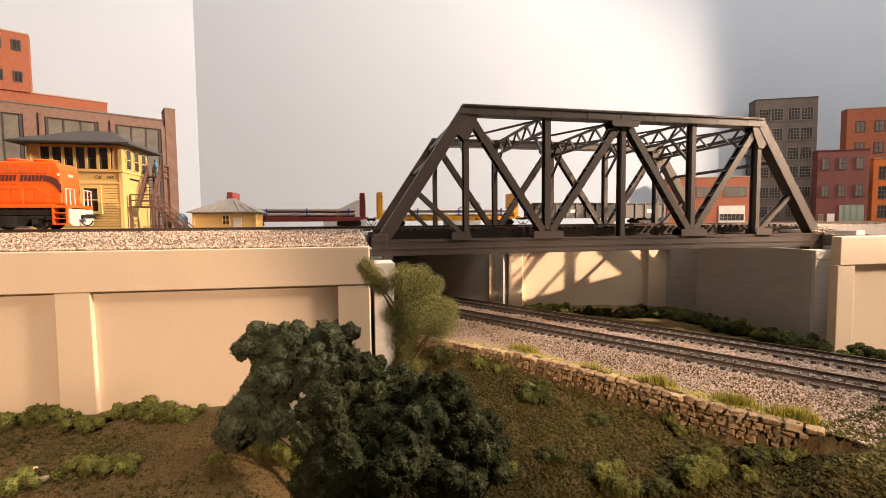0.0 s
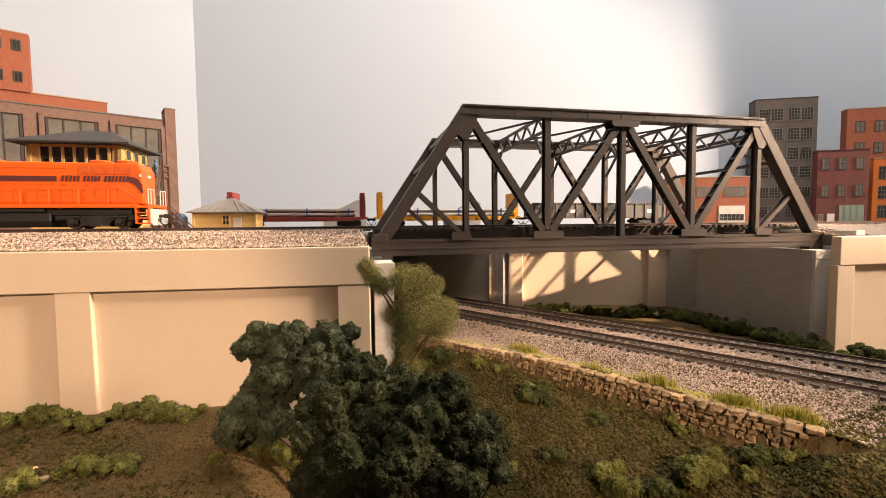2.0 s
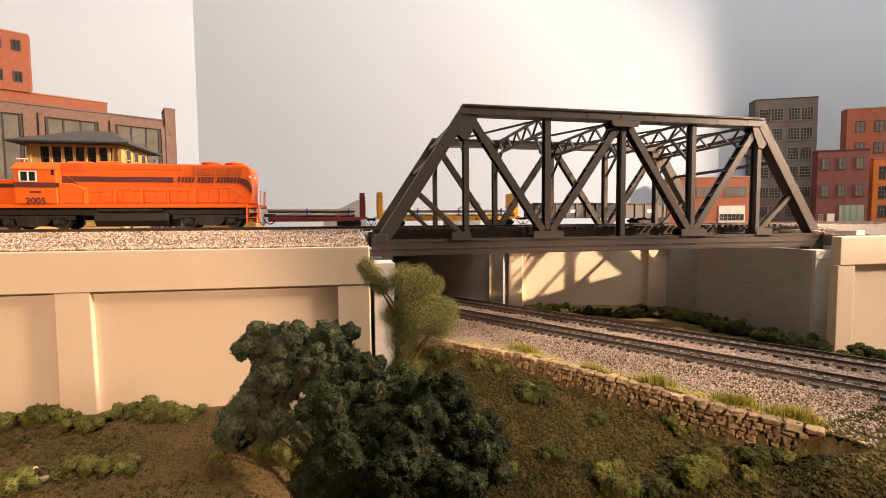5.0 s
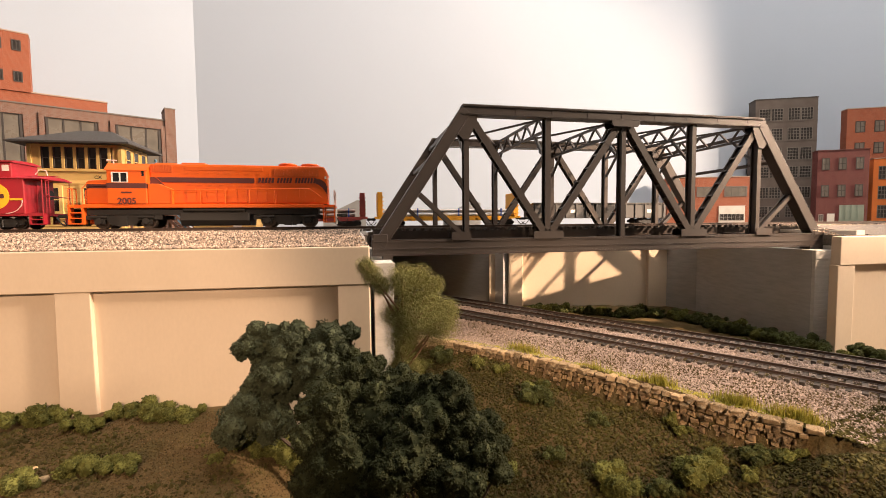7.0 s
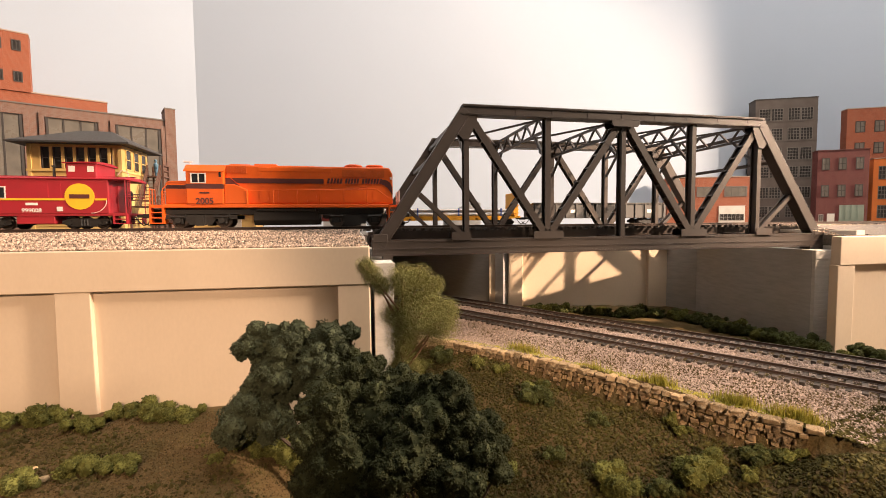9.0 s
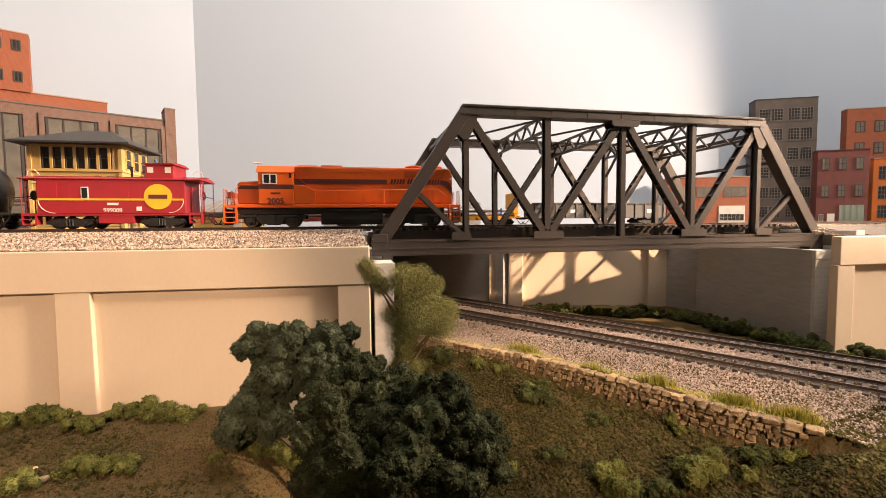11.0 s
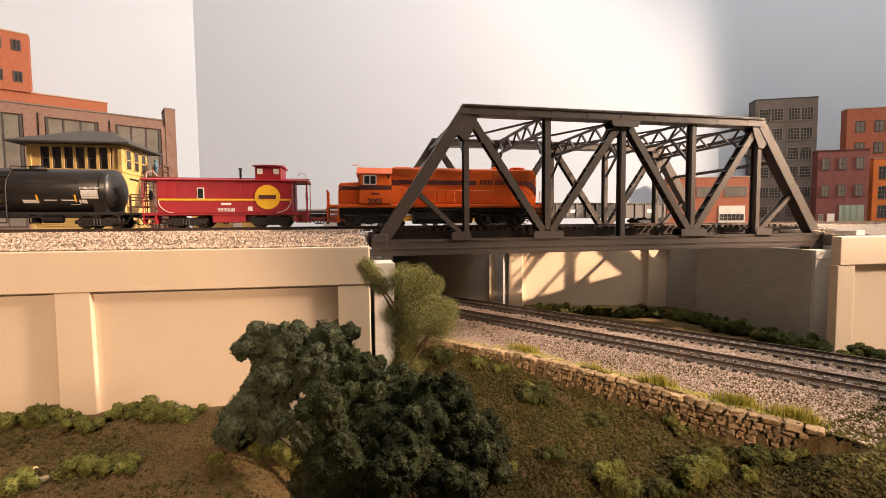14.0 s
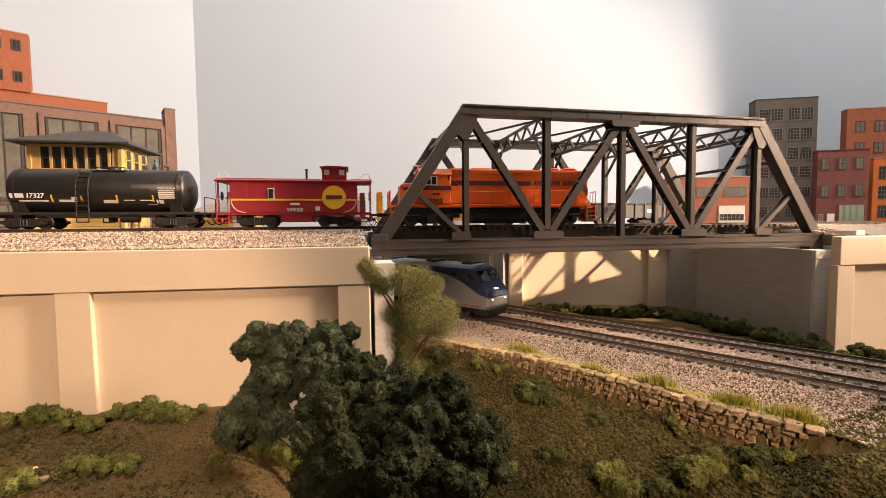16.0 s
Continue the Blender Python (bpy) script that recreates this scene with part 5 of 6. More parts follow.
    def on_shell(name, x0, x1, z0, z1, material, label):
        g = Geo()
        rr = R + 0.00015
        n = 5
        vs, fs = [], []
        for i in range(n + 1):
            z = z0 + (z1 - z0) * i / n - zc
            y = -math.sqrt(max(1e-9, rr * rr - z * z))
            vs += [(x0, y, z + zc), (x1, y, z + zc), (x0, y * 0.98, z + zc), (x1, y * 0.98, z + zc)]
        for i in range(n):
            a, b = 4 * i, 4 * i + 4
            fs += [(a, a + 1, b + 1, b), (a + 2, a, b, b + 2), (a + 1, a + 3, b + 3, b + 1)]
        part(name, g.add(vs, fs), material, shell, label)

    lettering("17327", 0.0046, -0.0395, -0.0170, 0.0244, T["white"], shell, "number", bold=0.00006)
    on_shell("word_bars", -0.0556, -0.0470, 0.0229, 0.0261, T["white"], "white bar of reporting marks")
    for x0, x1, z0, z1 in ((-0.0507, -0.0321, 0.0203, 0.0214), (-0.0254, -0.0136, 0.0201, 0.0217), (-0.0172, -0.0136, 0.0217, 0.0236), (0.0034, 0.0127, 0.0192, 0.0216), (0.0172, 0.0246, 0.0210, 0.0217), (0.028, 0.0366, 0.0209, 0.0217), (0.033, 0.039, 0.0180, 0.0184), (0.0392, 0.0404, 0.0190, 0.0217), (0.0410, 0.0440, 0.0190, 0.0217)):
        on_shell("stencil", x0, x1, z0, z1, T["white"], "white stencilled marking")
    for x in (-0.0302, -0.0112, 0.0122, 0.0366):
        on_shell("reflector", x, x + 0.0010, 0.0200, 0.0252, T["yellow"], "yellow reflector strip")
    on_shell("data_panel", 0.0412, 0.0530, 0.0226, 0.0288, T["white"], "white data stencil panel")
    for i in range(4):
        on_shell("data_line", 0.0412, 0.0530, 0.0236 + i * 0.0014, 0.0240 + i * 0.0014, k, "dark line of the data panel")
    lettering("CORN SYRUP", 0.0021, 0.0470, -0.0170, 0.0302, T["white"], shell, "stencil_text")
    for x0, x1, z0, z1 in ((0.0057, 0.0398, 0.0336, 0.0368), (0.0125, 0.0230, 0.0262, 0.0334), (0.0232, 0.0355, 0.0225, 0.0300)):
        on_shell("paint_patch", x0, x1, z0, z1, T["black"], "blacker patch of repainted shell")
    return c


def passenger_locomotive():
    c = thing("passenger_locomotive", "silver and dark blue streamlined passenger diesel locomotive", "locomotive")
    part("body", Geo().prism([(-0.235, 0.0085), (-0.0045, 0.0085), (-0.0005, 0.0130), (0.0, 0.0200), (-0.0020, 0.0255), (-0.0400, 0.0420), (-0.235, 0.0420)], -0.0170, 0.0170), T["silver"], c, bevel=0.0025)
    part("blue_upper_body", Geo().prism([(-0.110, 0.0440), (-0.060, 0.0405), (-0.035, 0.0335), (-0.0120, 0.0225), (0.0004, 0.0200), (-0.0016, 0.0262), (-0.0090, 0.0345), (-0.0160, 0.0452), (-0.0205, 0.0478), (-0.110, 0.0478)], -0.01735, 0.01735), T["navy"], c, "dark blue swept nose panel", bevel=0.0022)
    part("roof", Geo().prism([(-0.0160, 0.0455), (0.0160, 0.0455), (0.0125, 0.0500), (0.0060, 0.0512), (-0.0060, 0.0512), (-0.0125, 0.0500)], -0.235, -0.0200, "x"), T["roof"], c, "pale blue-grey roof", bevel=0.0008)
    for x in (-0.034, -0.085, -0.150, -0.190):
        part("roof_unit", Geo().box(x - 0.006, x + 0.006, -0.009, 0.009, 0.0505, 0.0530), T["black"], c, bevel=0.0005)
    for s in (-1, 1):
        y0, y1 = sorted((s * 0.0015, s * 0.0135))
        part("windshield", Geo().prism([(-0.0084, 0.0358), (-0.0150, 0.0455), (-0.0165, 0.0450), (-0.0105, 0.0352)], y0, y1), T["glass"], c, "sloping windshield pane")
        y0, y1 = sorted((s * 0.0172, s * 0.0176))
        part("side_window", Geo().prism([(-0.0260, 0.0375), (-0.0170, 0.0375), (-0.0195, 0.0430), (-0.0260, 0.0430)], y0, y1), T["glass"], c, "dark cab window")
        part("side_window", Geo().box(-0.0470, -0.0400, y0, y1, 0.0400, 0.0425), T["glass"], c)
        part("lamp", Geo().tube((-0.0012, s * 0.0100, 0.0190), (0.0004, s * 0.0100, 0.0190), 0.0009, n=10), glow, c, "lit ditch light")
        part("lamp", Geo().tube((-0.0045, s * 0.0014, 0.0290), (-0.0024, s * 0.0014, 0.0285), 0.0007, n=10), glow, c, "lit headlight")
        part("red_stripe", Geo().box(-0.230, -0.008, y0, y1, 0.0118, 0.0124), T["red"], c, "thin red stripe")
    part("underframe", Geo().box(-0.230, -0.0075, -0.0130, 0.0130, 0.0060, 0.0086), T["black"], c)
    part("pilot", Geo().prism([(-0.020, 0.0020), (-0.0035, 0.0020), (-0.0008, 0.0090), (-0.020, 0.0090)], -0.0150, 0.0150), T["black"], c, bevel=0.0008)
    part("fuel_tank", Geo().box(-0.150, -0.085, -0.0140, 0.0140, 0.0020, 0.0086), T["black"], c, bevel=0.001)
    coupler(c, -0.235, -1)
    for x in (-0.050, -0.188):
        truck(c, x, 0.0255, (-0.0158, 0.0158), 0.0058, "express", T["black"], "road")
    return c


LOCO, CAB, TANK, EXPRESS = locomotive(), caboose(), tank_car(), passenger_locomotive()


# ---- buildings ----
B = dict(
    brown=brick_mat("brown_brick", (0.23, 0.115, 0.08), (0.17, 0.082, 0.058), (0.24, 0.19, 0.16), 0.0013),
    orange=brick_mat("orange_brick", (0.34, 0.085, 0.034), (0.26, 0.062, 0.026), (0.36, 0.16, 0.10), 0.0011),
    redbrick=brick_mat("dark_red_brick", (0.14, 0.03, 0.026), (0.10, 0.021, 0.018), (0.16, 0.065, 0.056), 0.0010),
    taupe=mat("taupe_concrete", (0.125, 0.10, 0.086), 0.8, second=(0.09, 0.072, 0.062), scale=40, amount=0.8, bump=0.2),
    vivid=mat("orange_render", (0.62, 0.17, 0.03), 0.7, scale=40, bump=0.1),
    cream=mat("yellow_cream_paint", (0.70, 0.47, 0.17), 0.6, second=(0.64, 0.42, 0.14), scale=60, amount=0.6, bump=0.08),
    trim=mat("pale_yellow_trim", (0.78, 0.55, 0.20), 0.6, scale=60, bump=0.05),
    slate=mat("dark_slate_roof", (0.05, 0.046, 0.044), 0.75, second=(0.07, 0.062, 0.058), scale=150, bump=0.3),
    metalroof=mat("grey_seamed_roof", (0.24, 0.22, 0.20), 0.55, second=(0.19, 0.175, 0.16), scale=80, bump=0.05),
    stair=mat("brown_stair_paint", (0.13, 0.065, 0.045), 0.65, scale=200, bump=0.1),
    pane=mat("dark_pane", (0.030, 0.028, 0.028), 0.18, second=(0.08, 0.07, 0.065), scale=60, amount=0.8, bump=0.0),
    palepane=mat("hazy_pane", (0.20, 0.175, 0.145), 0.3, second=(0.11, 0.10, 0.085), scale=50, amount=0.8, bump=0.0),
    mull=mat("grey_mullion", (0.17, 0.15, 0.132), 0.7, scale=100, bump=0.0),
    darkmull=mat("dark_mullion", (0.06, 0.05, 0.045), 0.7, scale=100, bump=0.0),
    green=mat("grey_green_door", (0.22, 0.27, 0.22), 0.6, second=(0.17, 0.2, 0.16), scale=40, amount=0.8, bump=0.1),
    whitep=mat("off_white_paint", (0.66, 0.62, 0.56), 0.6, scale=60, bump=0.05),
    coping=mat("pale_coping", (0.45, 0.33, 0.26), 0.8, scale=60, bump=0.1),
    grey=mat("light_grey_sheet", (0.26, 0.26, 0.26), 0.7, scale=50, bump=0.05),
    blue=mat("blue_plastic", (0.10, 0.20, 0.28), 0.45, scale=50, bump=0.02),
)


def window(parent, x, z, w, h, nx, nz, frame_m, pane_m, y=0.0, bar=0.0004, depth=0.0008):
    """A window in a front wall at y: a frame, single glazing bars and the glass."""
    e = bar * 1.5
    ring = [(x, z), (x + w, z), (x + w, z + h), (x, z + h)]
    hole = [(x + e, z + e), (x + w - e, z + e), (x + w - e, z + h - e), (x + e, z + h - e)]
    g = Geo()
    vs = [(a, yy, c) for yy in (y - depth, y + 0.0002) for a, c in ring + hole]
    fs = []
    for i in range(4):
        j = (i + 1) % 4
        fs += [(i, j, 4 + j, 4 + i), (8 + j, 8 + i, 12 + i, 12 + j), (i, 8 + i, 8 + j, j), (4 + j, 12 + j, 12 + i, 4 + i)]
    ob = part("window", g.add(vs, fs), frame_m, parent)
    for i in range(1, nx):
        part("glazing_bar", box_of(x + w * i / nx - bar / 2, x + w * i / nx + bar / 2, y - depth * 0.8, y + 0.0002, z + e, z + h - e), frame_m, ob)
    for i in range(1, nz):
        part("glazing_bar", box_of(x + e, x + w - e, y - depth * 0.7, y + 0.0002, z + h * i / nz - bar / 2, z + h * i / nz + bar / 2), frame_m, ob)
    part("pane", box_of(x + e * 0.5, x + w - e * 0.5, y - depth * 0.35, y + 0.0002, z + e * 0.5, z + h - e * 0.5), pane_m, ob, "dark glass")
    return ob


def block(label, p0, p1, height, material, depth=0.02, base=-0.0125, cap=None, category="building"):
    """A building front from p0 to p1 on the ground, local x along it and -y outwards."""
    d = Vector(p1) - Vector(p0)
    t = thing("building", label, category, pose(p0[0], p0[1], base, 0, 0, math.degrees(math.atan2(d.y, d.x))))
    w = d.length
    part("wall", Geo().box(0, w, 0, depth, 0, height - base), material, t, bevel=0.0004)
    if cap:
        part("roof_coping", Geo().box(-0.0006, w + 0.0006, -0.0008, depth + 0.0006, height - base, height - base + 0.0016), cap, t)
    return t, w, height - base


# taupe tower of flats
t, w, h = block("tall taupe concrete factory building with steel windows", (0.629, 0.462), (0.739, 0.417), 0.263, B["taupe"], 0.03, cap=B["darkmull"])
for z0, z1 in ((0.03, 0.122), (0.188, 0.282), (0.356, 0.45), (0.504, 0.604), (0.664, 0.763), (0.824, 0.924)):
    for u0 in (0.06, 0.258, 0.53, 0.735):
        window(t, u0 * w, (0.05 + 0.95 * z0) * h, 0.19 * w, (z1 - z0) * 0.95 * h, 4, 4, B["mull"], B["pane"], bar=0.0007)
    part("sill_band", Geo().box(0.0, w, -0.0006, 0.0, (0.05 + 0.95 * z0) * h - 0.003, (0.05 + 0.95 * z0) * h - 0.0008), B["taupe"], t)
# dark red brick workshop
t, w, h = block("dark red brick three-storey workshop with green door", (0.683, 0.370), (0.760, 0.332), 0.140, B["redbrick"], 0.02, cap=B["redbrick"])
for u0 in (0.085, 0.41, 0.74):
    for z0 in (0.75, 0.40):
        window(t, u0 * w, z0 * h, 0.155 * w, 0.155 * h, 2, 2, B["darkmull"], B["palepane"], bar=0.0008)
door = part("door", Geo().box(0.455 * w, 0.93 * w, -0.0008, 0.0, 0.05 * h, 0.29 * h), B["green"], t, "large grey-green loading door")
for i in range(1, 4):
    part("door_board", Geo().box((0.455 + 0.475 * i / 4) * w - 0.0003, (0.455 + 0.475 * i / 4) * w + 0.0003, -0.0012, -0.0008, 0.05 * h, 0.29 * h), B["green"], door)
part("door", Geo().box(0.225 * w, 0.37 * w, -0.0008, 0.0, 0.05 * h, 0.18 * h), B["whitep"], t, "small white door")
window(t, 0.06 * w, 0.08 * h, 0.09 * w, 0.09 * h, 2, 2, B["whitep"], B["palepane"])
# brick block behind it
t, w, h = block("tall red-orange brick building with sash windows", (0.794, 0.400), (0.90, 0.352), 0.235, B["orange"], 0.02, cap=B["coping"])
for i in range(3):
    for z0 in (0.80, 0.62, 0.44, 0.26):
        window(t, (0.13 + 0.29 * i) * w, z0 * h, 0.15 * w, 0.095 * h, 2, 2, B["darkmull"], B["palepane"], bar=0.0009)
# bright orange annex
t, w, h = block("bright orange rendered building with dark steel windows", (0.779, 0.338), (0.87, 0.27), 0.122, B["vivid"], 0.03, cap=B["coping"])
for i in range(4):
    for z0 in (0.70, 0.41, 0.13):
        window(t, (0.07 + 0.235 * i) * w, z0 * h, 0.18 * w, 0.19 * h, 4, 3, B["mull"], B["pane"], bar=0.0006)
# low brick warehouse seen through the bridge
t, w, h = block("low orange brick warehouse with white garage door", (0.415, 0.462), (0.577, 0.411), 0.0925, B["orange"], 0.02, cap=B["coping"])
for u0 in (0.04, 0.34, 0.66):
    window(t, u0 * w, 0.62 * h, 0.26 * w, 0.20 * h, 3, 1, B["mull"], B["palepane"], bar=0.0012)
part("garage_door", Geo().box(0.60 * w, 0.90 * w, -0.0010, 0.0, 0.10 * h, 0.44 * h), B["whitep"], t, "white garage door")
window(t, 0.61 * w, 0.15 * h, 0.28 * w, 0.13 * h, 6, 2, B["whitep"], B["pane"], y=-0.001)

# brown brick factory on the west
FA = Vector((-0.484, 0.33))
FD = Vector((math.cos(radians(27.5)), math.sin(radians(27.5))))
P = FA - FD * 0.32
t, w, h = block("brown brick factory with tall steel windows and end pier", (P.x, P.y), (FA.x, FA.y), 0.147, B["brown"], 0.03, cap=B["mull"])
part("end_pier", Geo().box(w - 0.0005, w + 0.0118, -0.003, 0.031, 0, h + 0.016), B["brown"], t)
part("pier_cap", Geo().box(w - 0.0010, w + 0.0123, -0.0035, 0.0315, h + 0.016, h + 0.0175), B["mull"], t)
for s0, s1 in ((-0.061, -0.0005), (-0.129, -0.068), (-0.198, -0.1375), (-0.266, -0.206)):
    a, b = w + s0, w + s1
    for x0, x1, z0, z1 in ((a, a + 0.005, 0.03, h - 0.008), (b - 0.005, b, 0.03, h - 0.008), (a + 0.005, b - 0.005, h - 0.0125, h - 0.008)):
        part("brick_surround", Geo().box(x0, x1, -0.0022, 0.0, z0, z1), B["brown"], t)
    window(t, a + 0.006, 0.045, b - a - 0.012, h - 0.056, 3, 1, B["darkmull"], B["palepane"], bar=0.0016, depth=0.0014)
    window(t, a + 0.006, 0.014, b - a - 0.012, 0.028, 3, 2, B["darkmull"], B["palepane"], bar=0.0012)
BA = FA + Vector((-FD.y, FD.x)) * 0.035
P = BA - FD * 0.30
E1 = BA - FD * 0.062
t, w, h = block("red-orange brick building with tall corner tower", (P.x, P.y), (E1.x, E1.y), 0.1685, B["orange"], 0.02, cap=B["coping"])
part("tower_wall", Geo().box(0.0, w - 0.0743, -0.002, 0.02, h, h + 0.070), B["orange"], t)
part("tower_coping", Geo().box(-0.0006, w - 0.0738, -0.0026, 0.0206, h + 0.070, h + 0.0715), B["coping"], t)
for i in range(5):
    for z0 in (0.011, 0.0485):
        window(t, 0.1486 - i * 0.0170, h + z0, 0.0083, 0.0128, 2, 1, B["darkmull"], B["pane"], y=-0.002, bar=0.0008)


# ---- signal tower ----
def signal_tower():
    C, TR = B["cream"], B["trim"]
    X0, X1, Y0, Y1 = -0.5245, -0.4470, 0.130, 0.182
    t = thing("signal_tower", "yellow clapboard railway signal tower with hipped roof", "building", pose(X0, Y0, -0.0125))
    w, d = X1 - X0, Y1 - Y0
    body = part("wall", Geo().box(0, w, 0, d, 0, 0.0690), C, t)
    n = 20
    for i in range(n):
        z = 0.010 + i * 0.0024
        part("clapboard", Geo().prism([(-0.0007, z), (-0.0001, z + 0.0023), (0.0, z + 0.0023), (0.0, z)], 0.002, w - 0.002, "x"), C, body)
    for x in (0.0, w - 0.003):
        part("corner_board", Geo().box(x, x + 0.003, -0.0010, 0.0, 0, 0.0910), TR, body)
    part("belt_board", Geo().box(-0.001, w + 0.001, -0.0016, d + 0.001, 0.0662, 0.0682), TR, body)
    part("belt_board", Geo().box(0.001, w - 0.001, -0.0012, 0.0, 0.0548, 0.0558), TR, body)
    # glazed upper floor: posts, sills, dark glass
    up = part("upper_wall", Geo().box(0, 0.010, 0.0, d, 0.0690, 0.0935).box(w - 0.008, w, 0, d, 0.0690, 0.0935).box(0.010, w - 0.008, 0, d, 0.0890, 0.0935).box(0.010, w - 0.008, 0.002, d, 0.0690, 0.0700), C, t)
    ww = (w - 0.020) / 6
    for i in range(6):
        x = 0.0105 + i * ww
        part("post", Geo().box(x + ww - 0.0026, x + ww - 0.0004, -0.0003, 0.002, 0.0690, 0.0890), TR, up)
        win = part("window", Geo().box(x, x + 0.0008, 0.0004, 0.0016, 0.0690, 0.0890).box(x + ww - 0.0038, x + ww - 0.0030, 0.0004, 0.0016, 0.0690, 0.0890).box(x, x + ww - 0.003, 0.0004, 0.0016, 0.0785, 0.0793), B["darkmull"], up)
        part("pane", Geo().box(x + 0.0004, x + ww - 0.0034, 0.0016, 0.0022, 0.0690, 0.0890), B["pane"], win)
    for i in range(3):
        y = 0.006 + i * 0.0155
        win = part("window", Geo().box(w - 0.0002, w + 0.0008, y, y + 0.0105, 0.0690, 0.0700).box(w - 0.0002, w + 0.0008, y, y + 0.0105, 0.0880, 0.0890).box(w - 0.0002, w + 0.0008, y, y + 0.0008, 0.0690, 0.0890).box(w - 0.0002, w + 0.0008, y + 0.0097, y + 0.0105, 0.0690, 0.0890).box(w - 0.0002, w + 0.0008, y, y + 0.0105, 0.0785, 0.0792), TR, up)
        part("pane", Geo().box(w - 0.0002, w + 0.0003, y + 0.0004, y + 0.0101, 0.0694, 0.0886), B["pane"], win)
    # lower windows
    for x in (0.0125, 0.0445):
        fr = part("window", Geo().box(x - 0.003, x, -0.0018, 0.0, 0.0270, 0.0535).box(x + 0.0115, x + 0.0145, -0.0018, 0.0, 0.0270, 0.0535).box(x, x + 0.0115, -0.0018, 0.0, 0.0505, 0.0535).box(x - 0.0035, x + 0.0150, -0.0024, 0.0, 0.0262, 0.0288).box(x, x + 0.0115, -0.0012, 0.0, 0.0392, 0.0400), TR, body)
        part("pane", Geo().box(x, x + 0.0115, -0.0008, -0.0006 + 0.0004, 0.0288, 0.0505), B["pane"], fr)
    # roof
    o = 0.0110
    ze, zr = 0.0930, 0.1092
    g = Geo().add([(-o, -o, ze), (w + o, -o, ze), (w + o, d + o, ze), (-o, d + o, ze), (d * 0.5 + 0.004, d / 2, zr), (w - d * 0.5 + 0.006, d / 2, zr), (-o, -o, ze - 0.0016), (w + o, -o, ze - 0.0016), (w + o, d + o, ze - 0.0016), (-o, d + o, ze - 0.0016)],
                  [(0, 1, 5, 4), (1, 2, 5), (2, 3, 4, 5), (3, 0, 4), (6, 7, 1, 0), (7, 8, 2, 1), (8, 9, 3, 2), (9, 6, 0, 3), (9, 8, 7, 6)])
    part("roof", g, B["slate"], t, "dark slate hipped roof")
    part("sign_letters", lettering("CX", 0.0044, 0.0, 0.0, 0.0, T["black"], None, "sign_letters").data, None, t, at=pose(0.0565, -0.0002, 0.0610, 90))
    part("sign_letters", lettering("NX", 0.0044, 0.0, 0.0, 0.0, T["black"], None, "sign_letters").data, None, t, at=pose(0.0675, -0.0002, 0.0610, 90))
    part("sign_bar", Geo().box(w + 0.0001, w + 0.0004, 0.012, 0.030, 0.0600, 0.0618), T["black"], t, "dark bar of lettering on the side wall")
    return t


signal_tower()
for ob in list(scene.objects):
    if ob.name.startswith("sign_letters") and ob.parent is None:
        bpy.data.objects.remove(ob)


def staircase():
    S = B["stair"]
    t = thing("outside_staircase", "brown wooden outside staircase with handrails", "staircase", pose(-0.446, 0.130, -0.0125))
    z1, z2 = 0.034, 0.0675
    part("upper_platform", Geo().box(0.0012, 0.019, 0.040, 0.056, z2 - 0.0014, z2), S, t)
    part("landing", Geo().box(0.0012, 0.022, 0.004, 0.020, z1 - 0.0014, z1), S, t)

    def flight(p, q, wide, n):
        p, q, wide = Vector(p), Vector(q), Vector(wide)
        for s in (0, 1):
            o = wide * s
            part("stringer", Geo().bar(p + o, q + o, 0.0022, 0.0009, wide), S, t)
        for i in range(n):
            c = p.lerp(q, (i + 0.5) / n)
            part("tread", Geo().bar(c, c + wide, 0.0026, 0.0006, (0, 0, 1)), S, t)
        lines = []
        for s in (0, 1):
            o = wide * s
            for hgt in (0.0055, 0.0110):
                lines.append([p + o + Vector((0, 0, hgt)), q + o + Vector((0, 0, hgt))])
            for k in (0, 0.5, 1):
                c = p.lerp(q, k) + o
                lines.append([c, c + Vector((0, 0, 0.0110))])
        g = Geo()
        for a, b in lines:
            g.bar(a, b, 0.0011, 0.0011, (1, 0.2, 0.1))
        part("handrail", g, S, t)

    flight((0.004, 0.040, z2), (0.004, 0.020, z1), (0.012, 0, 0), 9)
    flight((0.022, 0.006, z1), (0.054, 0.006, 0.001), (0, 0.011, 0), 10)
    for x, y, z in ((0.002, 0.005, z1), (0.021, 0.019, z1), (0.021, 0.005, z1), (0.018, 0.041, z2), (0.018, 0.055, z2), (0.003, 0.055, z2)):
        part("post", Geo().box(x - 0.0008, x + 0.0008, y - 0.0008, y + 0.0008, 0, z + 0.011), S, t)
    g = Geo()
    for z in (z1 + 0.0055, z1 + 0.011):
        g.bar((0.002, 0.005, z), (0.021, 0.005, z), 0.0011, 0.0011)
    for z in (z2 + 0.0055, z2 + 0.011):
        g.bar((0.018, 0.041, z), (0.018, 0.055, z), 0.0011, 0.0011, (0, 0, 1))
        g.bar((0.003, 0.055, z), (0.018, 0.055, z), 0.0011, 0.0011)
    part("handrail", g, S, t)


staircase()
